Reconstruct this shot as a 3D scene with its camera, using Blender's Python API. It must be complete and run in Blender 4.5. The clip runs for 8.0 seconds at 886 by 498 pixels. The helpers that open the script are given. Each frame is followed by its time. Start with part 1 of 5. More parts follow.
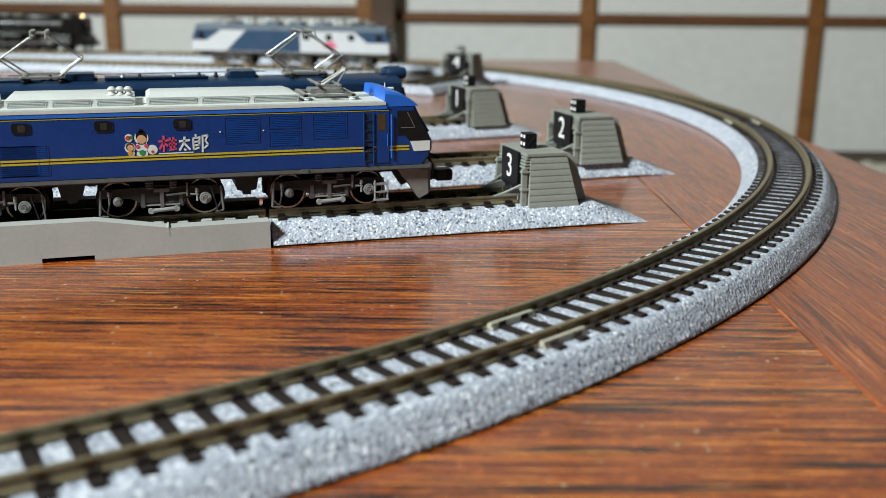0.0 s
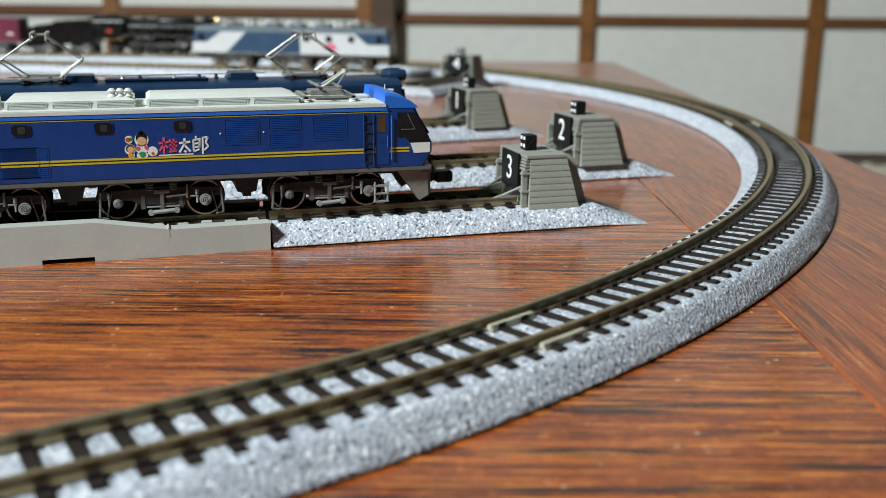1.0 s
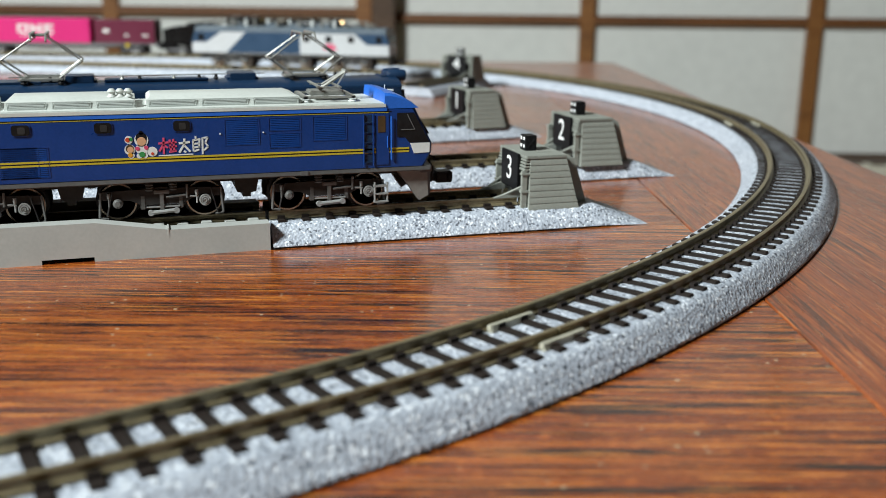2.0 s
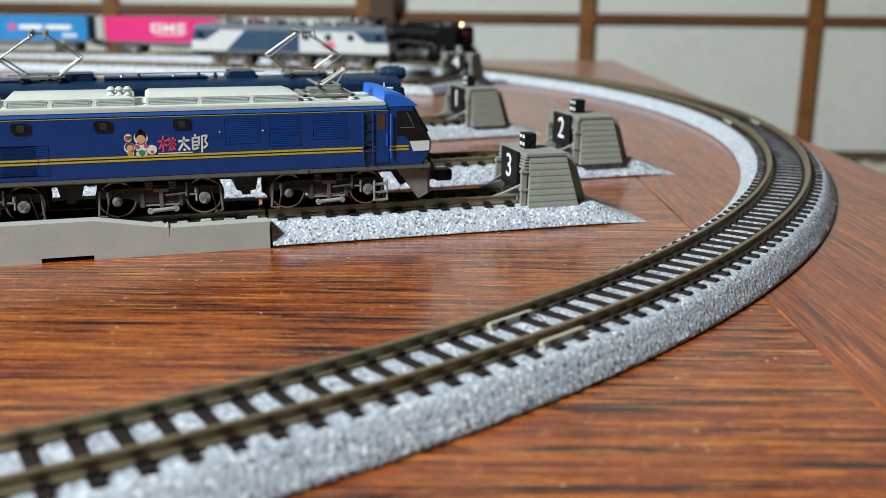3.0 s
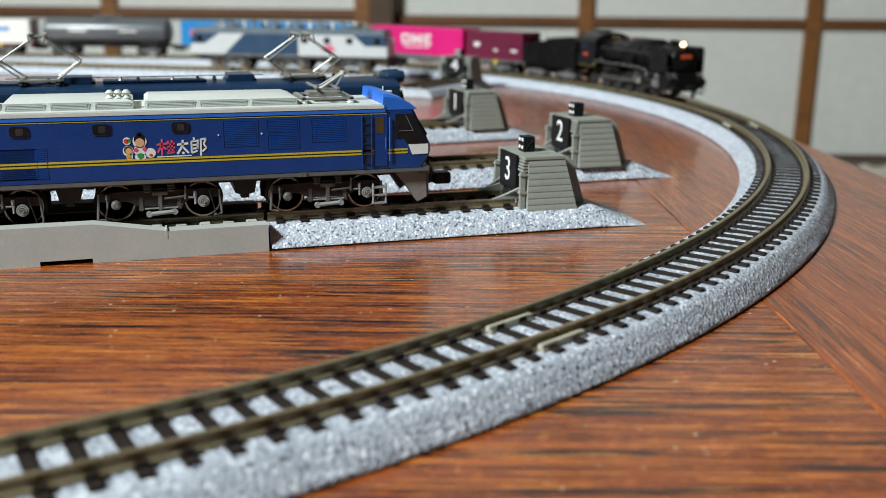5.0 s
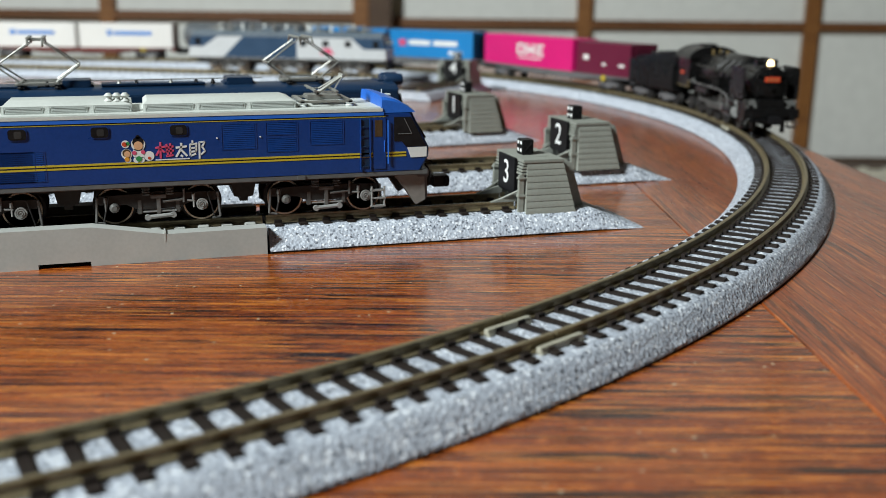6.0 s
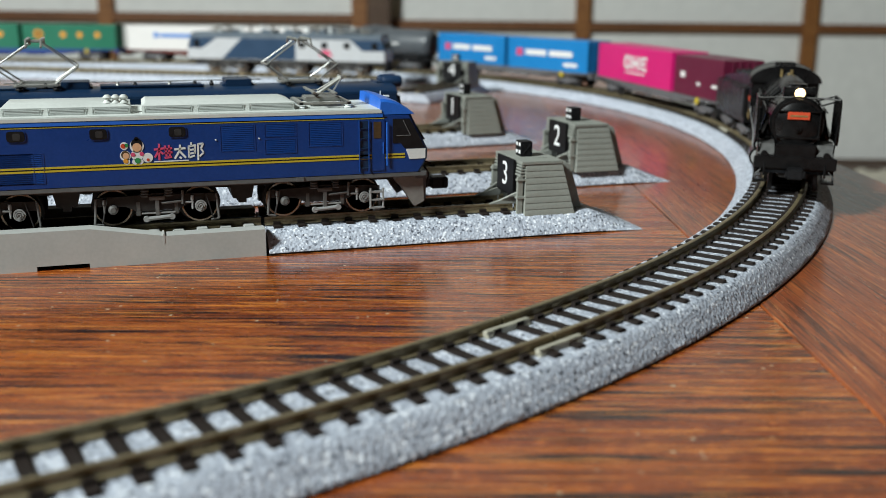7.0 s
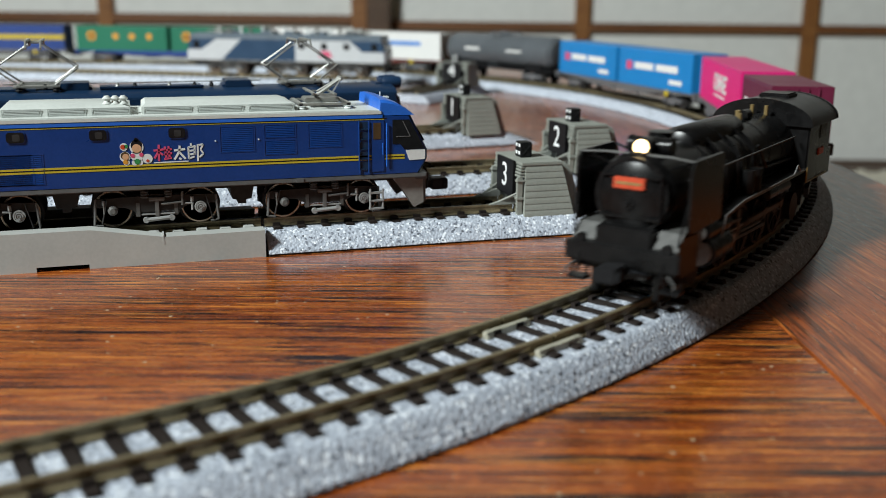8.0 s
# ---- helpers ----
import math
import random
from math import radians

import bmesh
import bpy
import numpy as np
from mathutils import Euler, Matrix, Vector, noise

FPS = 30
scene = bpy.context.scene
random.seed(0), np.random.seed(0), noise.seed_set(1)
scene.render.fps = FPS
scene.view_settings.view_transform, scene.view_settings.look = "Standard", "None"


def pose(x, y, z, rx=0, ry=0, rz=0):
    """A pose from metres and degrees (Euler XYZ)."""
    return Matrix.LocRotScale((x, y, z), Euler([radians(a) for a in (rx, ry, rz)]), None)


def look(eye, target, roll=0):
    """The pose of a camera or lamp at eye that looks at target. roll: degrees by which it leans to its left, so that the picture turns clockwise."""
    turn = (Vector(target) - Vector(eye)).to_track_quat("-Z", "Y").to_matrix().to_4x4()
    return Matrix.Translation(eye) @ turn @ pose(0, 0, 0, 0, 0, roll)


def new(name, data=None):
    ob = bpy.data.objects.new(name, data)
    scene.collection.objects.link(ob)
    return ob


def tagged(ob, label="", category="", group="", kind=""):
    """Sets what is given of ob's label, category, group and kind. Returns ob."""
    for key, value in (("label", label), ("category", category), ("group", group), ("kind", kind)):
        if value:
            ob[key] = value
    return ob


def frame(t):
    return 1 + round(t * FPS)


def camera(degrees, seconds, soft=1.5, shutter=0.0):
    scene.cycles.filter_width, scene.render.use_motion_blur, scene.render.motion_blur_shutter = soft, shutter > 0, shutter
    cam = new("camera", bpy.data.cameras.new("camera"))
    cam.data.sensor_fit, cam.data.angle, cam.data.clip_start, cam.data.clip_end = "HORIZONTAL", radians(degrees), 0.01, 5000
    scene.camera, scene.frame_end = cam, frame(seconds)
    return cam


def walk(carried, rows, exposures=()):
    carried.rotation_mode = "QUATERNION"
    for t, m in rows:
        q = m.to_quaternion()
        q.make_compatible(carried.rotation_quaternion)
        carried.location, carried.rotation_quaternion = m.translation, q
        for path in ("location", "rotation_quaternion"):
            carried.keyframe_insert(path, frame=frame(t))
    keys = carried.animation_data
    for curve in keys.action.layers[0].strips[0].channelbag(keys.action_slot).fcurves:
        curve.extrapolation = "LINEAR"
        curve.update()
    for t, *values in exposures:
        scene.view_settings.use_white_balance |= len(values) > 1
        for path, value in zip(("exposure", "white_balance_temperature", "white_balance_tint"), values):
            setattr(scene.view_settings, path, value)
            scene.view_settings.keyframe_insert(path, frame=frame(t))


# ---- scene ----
cam = camera(49.26, 8.0, soft=0.8, shutter=0.4)
cam.data.dof.use_dof = True
cam.data.dof.focus_distance = 0.188
cam.data.dof.aperture_fstop = 23.0

EYE = (-0.07993, -0.20245, 0.05133)


def aim(yaw, pitch, roll=0.59):
    """Camera pose: yaw to the right of +y, pitch downwards, degrees."""
    a, b = radians(yaw), radians(pitch)
    way = Vector((math.sin(a) * math.cos(b), math.cos(a) * math.cos(b), -math.sin(b)))
    return look(EYE, Vector(EYE) + way, roll)


walk(cam, [
    (0.0, aim(17.561, 15.198)), (0.5, aim(17.561, 15.148)), (1.0, aim(17.556, 15.098)), (1.5, aim(17.561, 15.047)),
    (1.7, aim(17.563, 15.05)), (2.8, aim(17.59, 15.198)), (3.0, aim(17.594, 15.198)), (3.5, aim(17.600, 15.195)),
    (4.0, aim(17.615, 15.165)), (4.5, aim(17.630, 15.098)), (4.7, aim(17.640, 15.07)), (5.8, aim(17.735, 14.85)),
    (6.0, aim(17.748, 14.836)), (6.5, aim(17.795, 14.780)), (7.0, aim(17.822, 14.736)), (7.5, aim(17.829, 14.722)),
    (8.0, aim(17.840, 14.680))],
    exposures=[(0.0, 0.0), (4.7, 0.0), (6.0, -0.16), (8.0, -0.2)])

# ---- world and light ----
world = bpy.data.worlds.new("room_air")
scene.world = world
world.use_nodes = True
world.node_tree.nodes["Background"].inputs[0].default_value = (0.88, 0.95, 0.95, 1)
world.node_tree.nodes["Background"].inputs[1].default_value = 0.12


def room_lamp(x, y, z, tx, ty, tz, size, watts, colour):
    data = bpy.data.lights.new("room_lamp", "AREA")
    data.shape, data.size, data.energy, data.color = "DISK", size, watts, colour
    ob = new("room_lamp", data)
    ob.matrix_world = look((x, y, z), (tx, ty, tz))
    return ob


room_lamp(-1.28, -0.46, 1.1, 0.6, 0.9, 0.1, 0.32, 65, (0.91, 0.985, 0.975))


# ---- materials ----
def nodes_of(name, rough=0.5, metal=0.0, coat=0.0):
    m = bpy.data.materials.new(name)
    m.use_nodes = True
    nt = m.node_tree
    b = nt.nodes["Principled BSDF"]
    b.inputs["Roughness"].default_value, b.inputs["Metallic"].default_value = rough, metal
    b.inputs["Coat Weight"].default_value, b.inputs["Coat Roughness"].default_value = coat, 0.15
    return m, nt, b


def nd(nt, kind, **sets):
    n = nt.nodes.new(kind)
    for k, v in sets.items():
        n.inputs[k].default_value = v
    return n


def ramp(nt, fac, stops):
    r = nt.nodes.new("ShaderNodeValToRGB")
    while len(r.color_ramp.elements) < len(stops):
        r.color_ramp.elements.new(0.5)
    for e, (p, c) in zip(r.color_ramp.elements, stops):
        e.position, e.color = p, (*c, 1)
    nt.links.new(fac, r.inputs[0])
    return r.outputs[0]


def mixed(nt, fac, a, b, mode="MIX"):
    m = nt.nodes.new("ShaderNodeMix")
    m.data_type, m.blend_type = "RGBA", mode
    for sock, v in ((m.inputs[0], fac), (m.inputs[6], a), (m.inputs[7], b)):
        if isinstance(v, (int, float)):
            sock.default_value = v
        elif isinstance(v, tuple):
            sock.default_value = (*v, 1)
        else:
            nt.links.new(v, sock)
    return m.outputs[2]


def bumped(nt, b, height, strength, dist):
    n = nd(nt, "ShaderNodeBump", Strength=strength, Distance=dist)
    nt.links.new(height, n.inputs["Height"])
    nt.links.new(n.outputs[0], b.inputs["Normal"])


def paint(name, colour, rough=0.45, metal=0.0, vary=0.18, grain=900, bump=0.0, coat=0.0):
    """Painted or moulded plastic and metal, with fine mottling and a little dust."""
    m, nt, b = nodes_of(name, rough, metal, coat)
    tc = nt.nodes.new("ShaderNodeTexCoord")
    n1 = nd(nt, "ShaderNodeTexNoise", Scale=grain, Detail=4.0)
    n2 = nd(nt, "ShaderNodeTexNoise", Scale=grain / 9, Detail=3.0)
    for n in (n1, n2):
        nt.links.new(tc.outputs["Object"], n.inputs["Vector"])
    if max(colour) < 0.05:
        b.inputs["Specular IOR Level"].default_value = 0.22
    dark = tuple(c * (1 - vary) for c in colour)
    light = tuple(min(1, c * (1 + vary) + 0.004) for c in colour)
    c1 = ramp(nt, n1.outputs[0], [(0.35, dark), (0.65, light)])
    c2 = ramp(nt, n2.outputs[0], [(0.3, dark), (0.7, light)])
    nt.links.new(mixed(nt, 0.5, c1, c2), b.inputs["Base Color"])
    rr = nd(nt, "ShaderNodeMapRange")
    rr.inputs[3].default_value, rr.inputs[4].default_value = max(0.05, rough - 0.08), min(1, rough + 0.1)
    nt.links.new(n2.outputs[0], rr.inputs[0])
    nt.links.new(rr.outputs[0], b.inputs["Roughness"])
    if bump:
        bumped(nt, b, n1.outputs[0], bump, 0.0001)
    return m


def glow(name, colour, strength):
    m, nt, b = nodes_of(name, 0.4)
    b.inputs["Base Color"].default_value = (*colour, 1)
    b.inputs["Emission Color"].default_value, b.inputs["Emission Strength"].default_value = (*colour, 1), strength
    return m


def wood(name, base, pale, dark, streak=1.0, rough=0.2):
    """Varnished open-pored wood, grain along local x: broad bands, dark pore lines, pale rays, specks of dust."""
    m, nt, b = nodes_of(name, rough, 0.0, 0.5 if streak > 0.6 else 0.1)
    tc = nt.nodes.new("ShaderNodeTexCoord")

    def layer(sx, sy, detail, shift=0.0, rgh=0.6):
        mp = nt.nodes.new("ShaderNodeMapping")
        mp.inputs["Scale"].default_value = (sx, sy, sy)
        mp.inputs["Location"].default_value = (shift, shift * 1.7, 0)
        nt.links.new(tc.outputs["Object"], mp.inputs[0])
        n = nd(nt, "ShaderNodeTexNoise", Scale=1.0, Detail=detail, Roughness=rgh, Distortion=0.15)
        nt.links.new(mp.outputs[0], n.inputs["Vector"])
        return n.outputs[0]

    def both(p, q):
        n = nt.nodes.new("ShaderNodeMath")
        n.operation = "MULTIPLY"
        nt.links.new(p, n.inputs[0])
        nt.links.new(q, n.inputs[1])
        return n.outputs[0]

    def grey(fac, lo, hi, top):
        return ramp(nt, fac, [(lo, (0, 0, 0)), (hi, (top,) * 3)])

    broad, band = layer(5, 70, 4), layer(14, 330, 4, 3.1)
    deep = tuple(v * 0.68 for v in base)
    c = ramp(nt, broad, [(0.3, deep), (0.46, base), (0.56, tuple((p + q) / 2 for p, q in zip(base, pale))), (0.72, pale)])
    c = mixed(nt, grey(band, 0.5, 0.64, 0.6 * streak), c, tuple(v * 1.25 for v in pale))
    c = mixed(nt, grey(layer(26, 620, 5, 7.7), 0.53, 0.58, 0.5 * streak), c, deep)
    # short mottling across the grain
    c = mixed(nt, grey(layer(520, 1500, 3, 1.3), 0.52, 0.6, 0.55 * streak), c, tuple(v * 1.3 for v in deep))
    c = mixed(nt, grey(layer(600, 1700, 3, 5.9), 0.57, 0.64, 0.6 * streak), c, tuple(min(1, v * 1.5) for v in pale))
    # long open pores, in rows
    pore, rows = layer(30, 1150, 3, 0.4, 0.55), layer(9, 190, 2, 2.2)
    c = mixed(nt, both(grey(pore, 0.54, 0.555, streak), grey(rows, 0.4, 0.5, 1.0)), c, dark)
    c = mixed(nt, grey(layer(110, 2300, 2, 4.4), 0.6, 0.62, 0.85 * streak), c, tuple(v * 0.8 for v in dark))
    c = mixed(nt, grey(layer(14, 1000, 3, 9.2), 0.6, 0.612, 0.95 * streak), c, dark)
    c = mixed(nt, grey(layer(45, 1500, 2, 6.6), 0.6, 0.62, 0.8 * streak), c, (min(1, pale[0] * 1.7), pale[1] * 2.2, pale[2] * 2.6))
    vo = nd(nt, "ShaderNodeTexVoronoi", Scale=620.0)
    nt.links.new(tc.outputs["Object"], vo.inputs["Vector"])
    near = nd(nt, "ShaderNodeMath")
    near.operation = "ADD"
    sp = nt.nodes.new("ShaderNodeSeparateColor")
    nt.links.new(vo.outputs["Color"], sp.inputs[0])
    nt.links.new(vo.outputs["Distance"], near.inputs[0])
    nt.links.new(sp.outputs[0], near.inputs[1])
    c = mixed(nt, ramp(nt, near.outputs[0], [(0.17, (0.85 * streak,) * 3), (0.23, (0, 0, 0))]), c, (0.62, 0.47, 0.3))
    nt.links.new(c, b.inputs["Base Color"])
    rr = nd(nt, "ShaderNodeMapRange")
    rr.inputs[3].default_value, rr.inputs[4].default_value = rough - 0.06, rough + 0.2
    nt.links.new(layer(200, 900, 3, 8.1), rr.inputs[0])
    nt.links.new(rr.outputs[0], b.inputs["Roughness"])
    bumped(nt, b, pore, 0.45, 0.0003)
    return m


def ballast_mat():
    m, nt, b = nodes_of("ballast_grey", 0.6)
    tc = nt.nodes.new("ShaderNodeTexCoord")
    v = nd(nt, "ShaderNodeTexVoronoi", Scale=2300.0)
    v2 = nd(nt, "ShaderNodeTexVoronoi", Scale=1700.0)
    n = nd(nt, "ShaderNodeTexNoise", Scale=120.0, Detail=3.0)
    for x in (v, v2, n):
        nt.links.new(tc.outputs["Object"], x.inputs["Vector"])
    hs = nt.nodes.new("ShaderNodeSeparateColor")
    nt.links.new(v.outputs["Color"], hs.inputs[0])
    c = ramp(nt, hs.outputs[0], [(0.0, (0.02, 0.022, 0.034)), (0.06, (0.1, 0.115, 0.15)), (0.13, (0.35, 0.385, 0.455)), (0.84, (0.5, 0.545, 0.625)), (0.95, (0.9, 0.94, 1.0))])
    c = mixed(nt, 0.18, c, ramp(nt, n.outputs[0], [(0.3, (0.3, 0.33, 0.38)), (0.7, (0.52, 0.56, 0.62))]))
    nt.links.new(c, b.inputs["Base Color"])
    bumped(nt, b, v2.outputs["Distance"], 0.5, 0.0003)
    return m


WOOD = wood("varnished_oak", (0.245, 0.049, 0.0078), (0.42, 0.114, 0.016), (0.014, 0.005, 0.003), 1.0, 0.2)
BORDER = wood("varnished_oak_border", (0.265, 0.056, 0.011), (0.36, 0.092, 0.016), (0.028, 0.01, 0.005), 0.65, 0.24)
FRAME = wood("shoji_timber", (0.27, 0.105, 0.026), (0.36, 0.15, 0.04), (0.17, 0.06, 0.015), 0.4, 0.5)
RAIL_WOOD = wood("shoji_rail_timber", (0.17, 0.062, 0.018), (0.23, 0.09, 0.028), (0.1, 0.035, 0.01), 0.4, 0.5)
FRAME_DARK = wood("dark_stile_timber", (0.1, 0.05, 0.025), (0.14, 0.075, 0.04), (0.05, 0.025, 0.015), 0.5, 0.5)
PAPER = paint("shoji_paper", (0.9, 0.91, 0.88), 0.9, vary=0.05, grain=40)
# brown of the unseen room shell, kept dark so little light bounces
SHELL_BROWN = paint("room_shell_brown", (0.11, 0.085, 0.06), 0.9, vary=0.06, grain=60)
TATAMI = paint("tatami_mat", (0.15, 0.125, 0.07), 0.8, vary=0.25, grain=200)
CREAM = paint("cream_wool", (0.66, 0.62, 0.52), 0.95, vary=0.3, grain=90)
BALLAST = ballast_mat()
SLEEPER = paint("sleeper_plastic", (0.018, 0.013, 0.011), 0.55, vary=0.3)
RAIL = paint("weathered_rail", (0.25, 0.205, 0.12), 0.38, 0.5, vary=0.3, grain=1500)
JOINER = paint("rail_joiner_plastic", (0.42, 0.4, 0.32), 0.5, vary=0.2)
GREY_PL = paint("grey_plastic", (0.4, 0.41, 0.39), 0.6, vary=0.06, grain=1500, bump=0.15)
STOP_GREY = paint("stop_concrete_grey", (0.25, 0.262, 0.232), 0.65, vary=0.08, grain=1500, bump=0.2)
BLACK = paint("matt_black", (0.006, 0.006, 0.007), 0.5, vary=0.3)
BLACK_GLOSS = paint("black_window", (0.01, 0.011, 0.012), 0.12, vary=0.2)
BLUE = paint("loco_blue", (0.0025, 0.035, 0.18), 0.3, vary=0.1, grain=1800)
BLUE_LIGHT = paint("loco_light_blue", (0.018, 0.13, 0.56), 0.38, vary=0.08, grain=1800)
NAVY = paint("loco_navy", (0.003, 0.022, 0.062), 0.4, vary=0.15)
LIVERY_WHITE = paint("livery_off_white", (0.5, 0.53, 0.55), 0.5, vary=0.08)
NAVY4 = paint("panel_navy", (0.011, 0.045, 0.1), 0.4, vary=0.12)
WHITE = paint("loco_white", (0.68, 0.71, 0.7), 0.5, vary=0.06, grain=1500)
ROOF_WHITE = paint("roof_pale_grey", (0.55, 0.58, 0.55), 0.55, vary=0.06, grain=1500)
ROOF_GREY = paint("roof_panel_grey", (0.38, 0.41, 0.39), 0.55, vary=0.1)
YELLOW = paint("stripe_yellow", (0.5, 0.38, 0.025), 0.45, vary=0.08)
SKIRT = paint("skirt_grey", (0.1, 0.105, 0.105), 0.5, vary=0.15)
PLOUGH = paint("plough_grey", (0.2, 0.19, 0.175), 0.5, vary=0.15)
ROOF_DARK = paint("roof_blue_grey", (0.09, 0.12, 0.15), 0.5, vary=0.2)
# also colours the strip that imitates shade under the roadbed
UNDER = paint("underframe_and_gap_dark", (0.03, 0.029, 0.028), 0.55, vary=0.3)
BOGIE = paint("bogie_grey", (0.075, 0.075, 0.072), 0.5, vary=0.3)
PALE = paint("link_pale_grey", (0.26, 0.265, 0.26), 0.45, vary=0.2)
STEEL = paint("tyre_steel", (0.5, 0.42, 0.32), 0.35, 0.6, vary=0.2)
WHEEL = paint("wheel_dark", (0.03, 0.028, 0.027), 0.5, 0.2, vary=0.3)
FITTING = paint("fitting_grey", (0.12, 0.12, 0.116), 0.45, 0.1, vary=0.25)
SILVER = paint("pantograph_silver", (0.36, 0.36, 0.335), 0.35, 0.6, vary=0.25)
BROWN_WIN = paint("cab_interior_brown", (0.07, 0.042, 0.018), 0.3, vary=0.3)
RED_PINK = paint("lettering_pink", (0.6, 0.07, 0.16), 0.5, vary=0.1)
SKIN = paint("print_tan", (0.62, 0.36, 0.2), 0.5, vary=0.1)
GREEN_P = paint("print_green", (0.03, 0.25, 0.07), 0.5, vary=0.1)
NUMBER_WHITE = paint("number_white", (0.85, 0.86, 0.86), 0.5, vary=0.03)
STEAM_BLACK = paint("locomotive_black", (0.0048, 0.0046, 0.0048), 0.27, vary=0.35, grain=700)
PLATE_RED = paint("plate_red", (0.5, 0.06, 0.02), 0.4, vary=0.15)
BRASS = paint("brass_line", (0.45, 0.33, 0.14), 0.35, 0.7, vary=0.2)
LAMP_GLOW = glow("headlamp_glow", (1.0, 0.7, 0.34), 9)
MAGENTA = paint("container_magenta", (0.62, 0.012, 0.17), 0.4, vary=0.07, grain=600)
MAROON = paint("container_maroon", (0.12, 0.01, 0.035), 0.4, vary=0.1, grain=600)
SKY_BLUE = paint("container_blue", (0.01, 0.2, 0.5), 0.4, vary=0.07, grain=600)
CONT_WHITE = paint("container_white", (0.72, 0.72, 0.7), 0.45, vary=0.05, grain=600)
GREEN = paint("container_green", (0.008, 0.16, 0.09), 0.45, vary=0.08, grain=600)
CONT_NAVY = paint("container_navy", (0.015, 0.05, 0.22), 0.45, vary=0.08, grain=600)
TANK_GREY = paint("tank_dark_grey", (0.09, 0.1, 0.11), 0.3, vary=0.15, grain=600)
WAGON_GREY = paint("wagon_grey", (0.11, 0.11, 0.115), 0.5, vary=0.2)
WAGON_RED = paint("wagon_red_brown", (0.13, 0.03, 0.025), 0.5, vary=0.2)
ORANGE = paint("print_orange", (0.65, 0.3, 0.03), 0.5, vary=0.1)
PRINT_BLUE = paint("print_blue", (0.1, 0.25, 0.6), 0.5, vary=0.1)

MM = 0.001


# ---- mesh building, lengths in millimetres ----
class Shape:
    def __init__(self):
        self.v, self.f = [], []

    def add(self, verts, faces):
        k = len(self.v)
        self.v += [tuple(p) for p in verts]
        self.f += [tuple(i + k for i in f) for f in faces]
        return self

    def box(self, x0, x1, y0, y1, z0, z1, b=0.0):
        if b <= 0:
            v = [(x, y, z) for x in (x0, x1) for y in (y0, y1) for z in (z0, z1)]
            return self.add(v, [(0, 1, 3, 2), (4, 6, 7, 5), (0, 4, 5, 1), (2, 3, 7, 6), (0, 2, 6, 4), (1, 5, 7, 3)])
        bm = bmesh.new()
        bmesh.ops.create_cube(bm, size=1)
        for p in bm.verts:
            p.co = Vector((x0 + (x1 - x0) * (p.co.x + 0.5), y0 + (y1 - y0) * (p.co.y + 0.5), z0 + (z1 - z0) * (p.co.z + 0.5)))
        bmesh.ops.bevel(bm, geom=bm.edges[:], offset=b, segments=2, affect="EDGES")
        bm.verts.index_update()
        self.add([p.co for p in bm.verts], [[p.index for p in f.verts] for f in bm.faces])
        bm.free()
        return self

    def prism(self, poly, a0, a1, axis="y"):
        """A polygon pulled along an axis: (x, z) for y, (y, z) for x, (x, y) for z."""
        def put(p, a):
            return {"y": (p[0], a, p[1]), "x": (a, p[0], p[1]), "z": (p[0], p[1], a)}[axis]
        n = len(poly)
        v = [put(p, a0) for p in poly] + [put(p, a1) for p in poly]
        f = [tuple(range(n)), tuple(range(2 * n - 1, n - 1, -1))]
        f += [(i, (i + 1) % n, n + (i + 1) % n, n + i) for i in range(n)]
        return self.add(v, f)

    def loft(self, rings, cap=True):
        n = len(rings[0])
        v = [p for r in rings for p in r]
        f = [(k * n + i, k * n + (i + 1) % n, (k + 1) * n + (i + 1) % n, (k + 1) * n + i) for k in range(len(rings) - 1) for i in range(n)]
        if cap:
            f += [tuple(range(n)), tuple(range((len(rings) - 1) * n, len(rings) * n))]
        return self.add(v, f)

    def turned(self, profile, centre, axis="x", n=20):
        """A round body: (along, radius) pairs about an axis through centre."""
        cx, cy, cz = centre
        rings = []
        for a, r in profile:
            ring = []
            for i in range(n):
                c, s = math.cos(2 * math.pi * i / n) * r, math.sin(2 * math.pi * i / n) * r
                ring.append({"x": (cx + a, cy + c, cz + s), "y": (cx + c, cy + a, cz + s), "z": (cx + c, cy + s, cz + a)}[axis])
            rings.append(ring)
        return self.loft(rings)

    def cyl(self, centre, r, h, axis="x", n=16):
        return self.turned([(-h / 2, r), (h / 2, r)], centre, axis, n)

    def rod(self, a, b, r, n=6):
        a, b = Vector(a), Vector(b)
        d = (b - a).normalized()
        u = d.orthogonal().normalized()
        w = d.cross(u)
        return self.loft([[tuple(p + (u * math.cos(2 * math.pi * i / n) + w * math.sin(2 * math.pi * i / n)) * r) for i in range(n)] for p in (a, b)])

    def moved(self, m):
        self.v = [tuple(m @ Vector(p)) for p in self.v]
        return self

    def mesh(self, name, mat, smooth=32):
        me = bpy.data.meshes.new(name)
        me.from_pydata([(x * MM, y * MM, z * MM) for x, y, z in self.v], [], self.f)
        bm = bmesh.new()
        bm.from_mesh(me)
        bmesh.ops.recalc_face_normals(bm, faces=bm.faces[:])
        bm.to_mesh(me)
        bm.free()
        me.materials.append(mat)
        if smooth:
            me.shade_smooth()
            me.set_sharp_from_angle(angle=radians(smooth))
        return me


def part(name, shape, mat, parent, label=""):
    ob = new(name, shape.mesh(name, mat) if isinstance(shape, Shape) else shape)
    if parent is not None:
        ob.parent = parent
    return tagged(ob, label)


def thing(name, label, category, group="", kind=""):
    return tagged(new(name), label, category, group, kind)


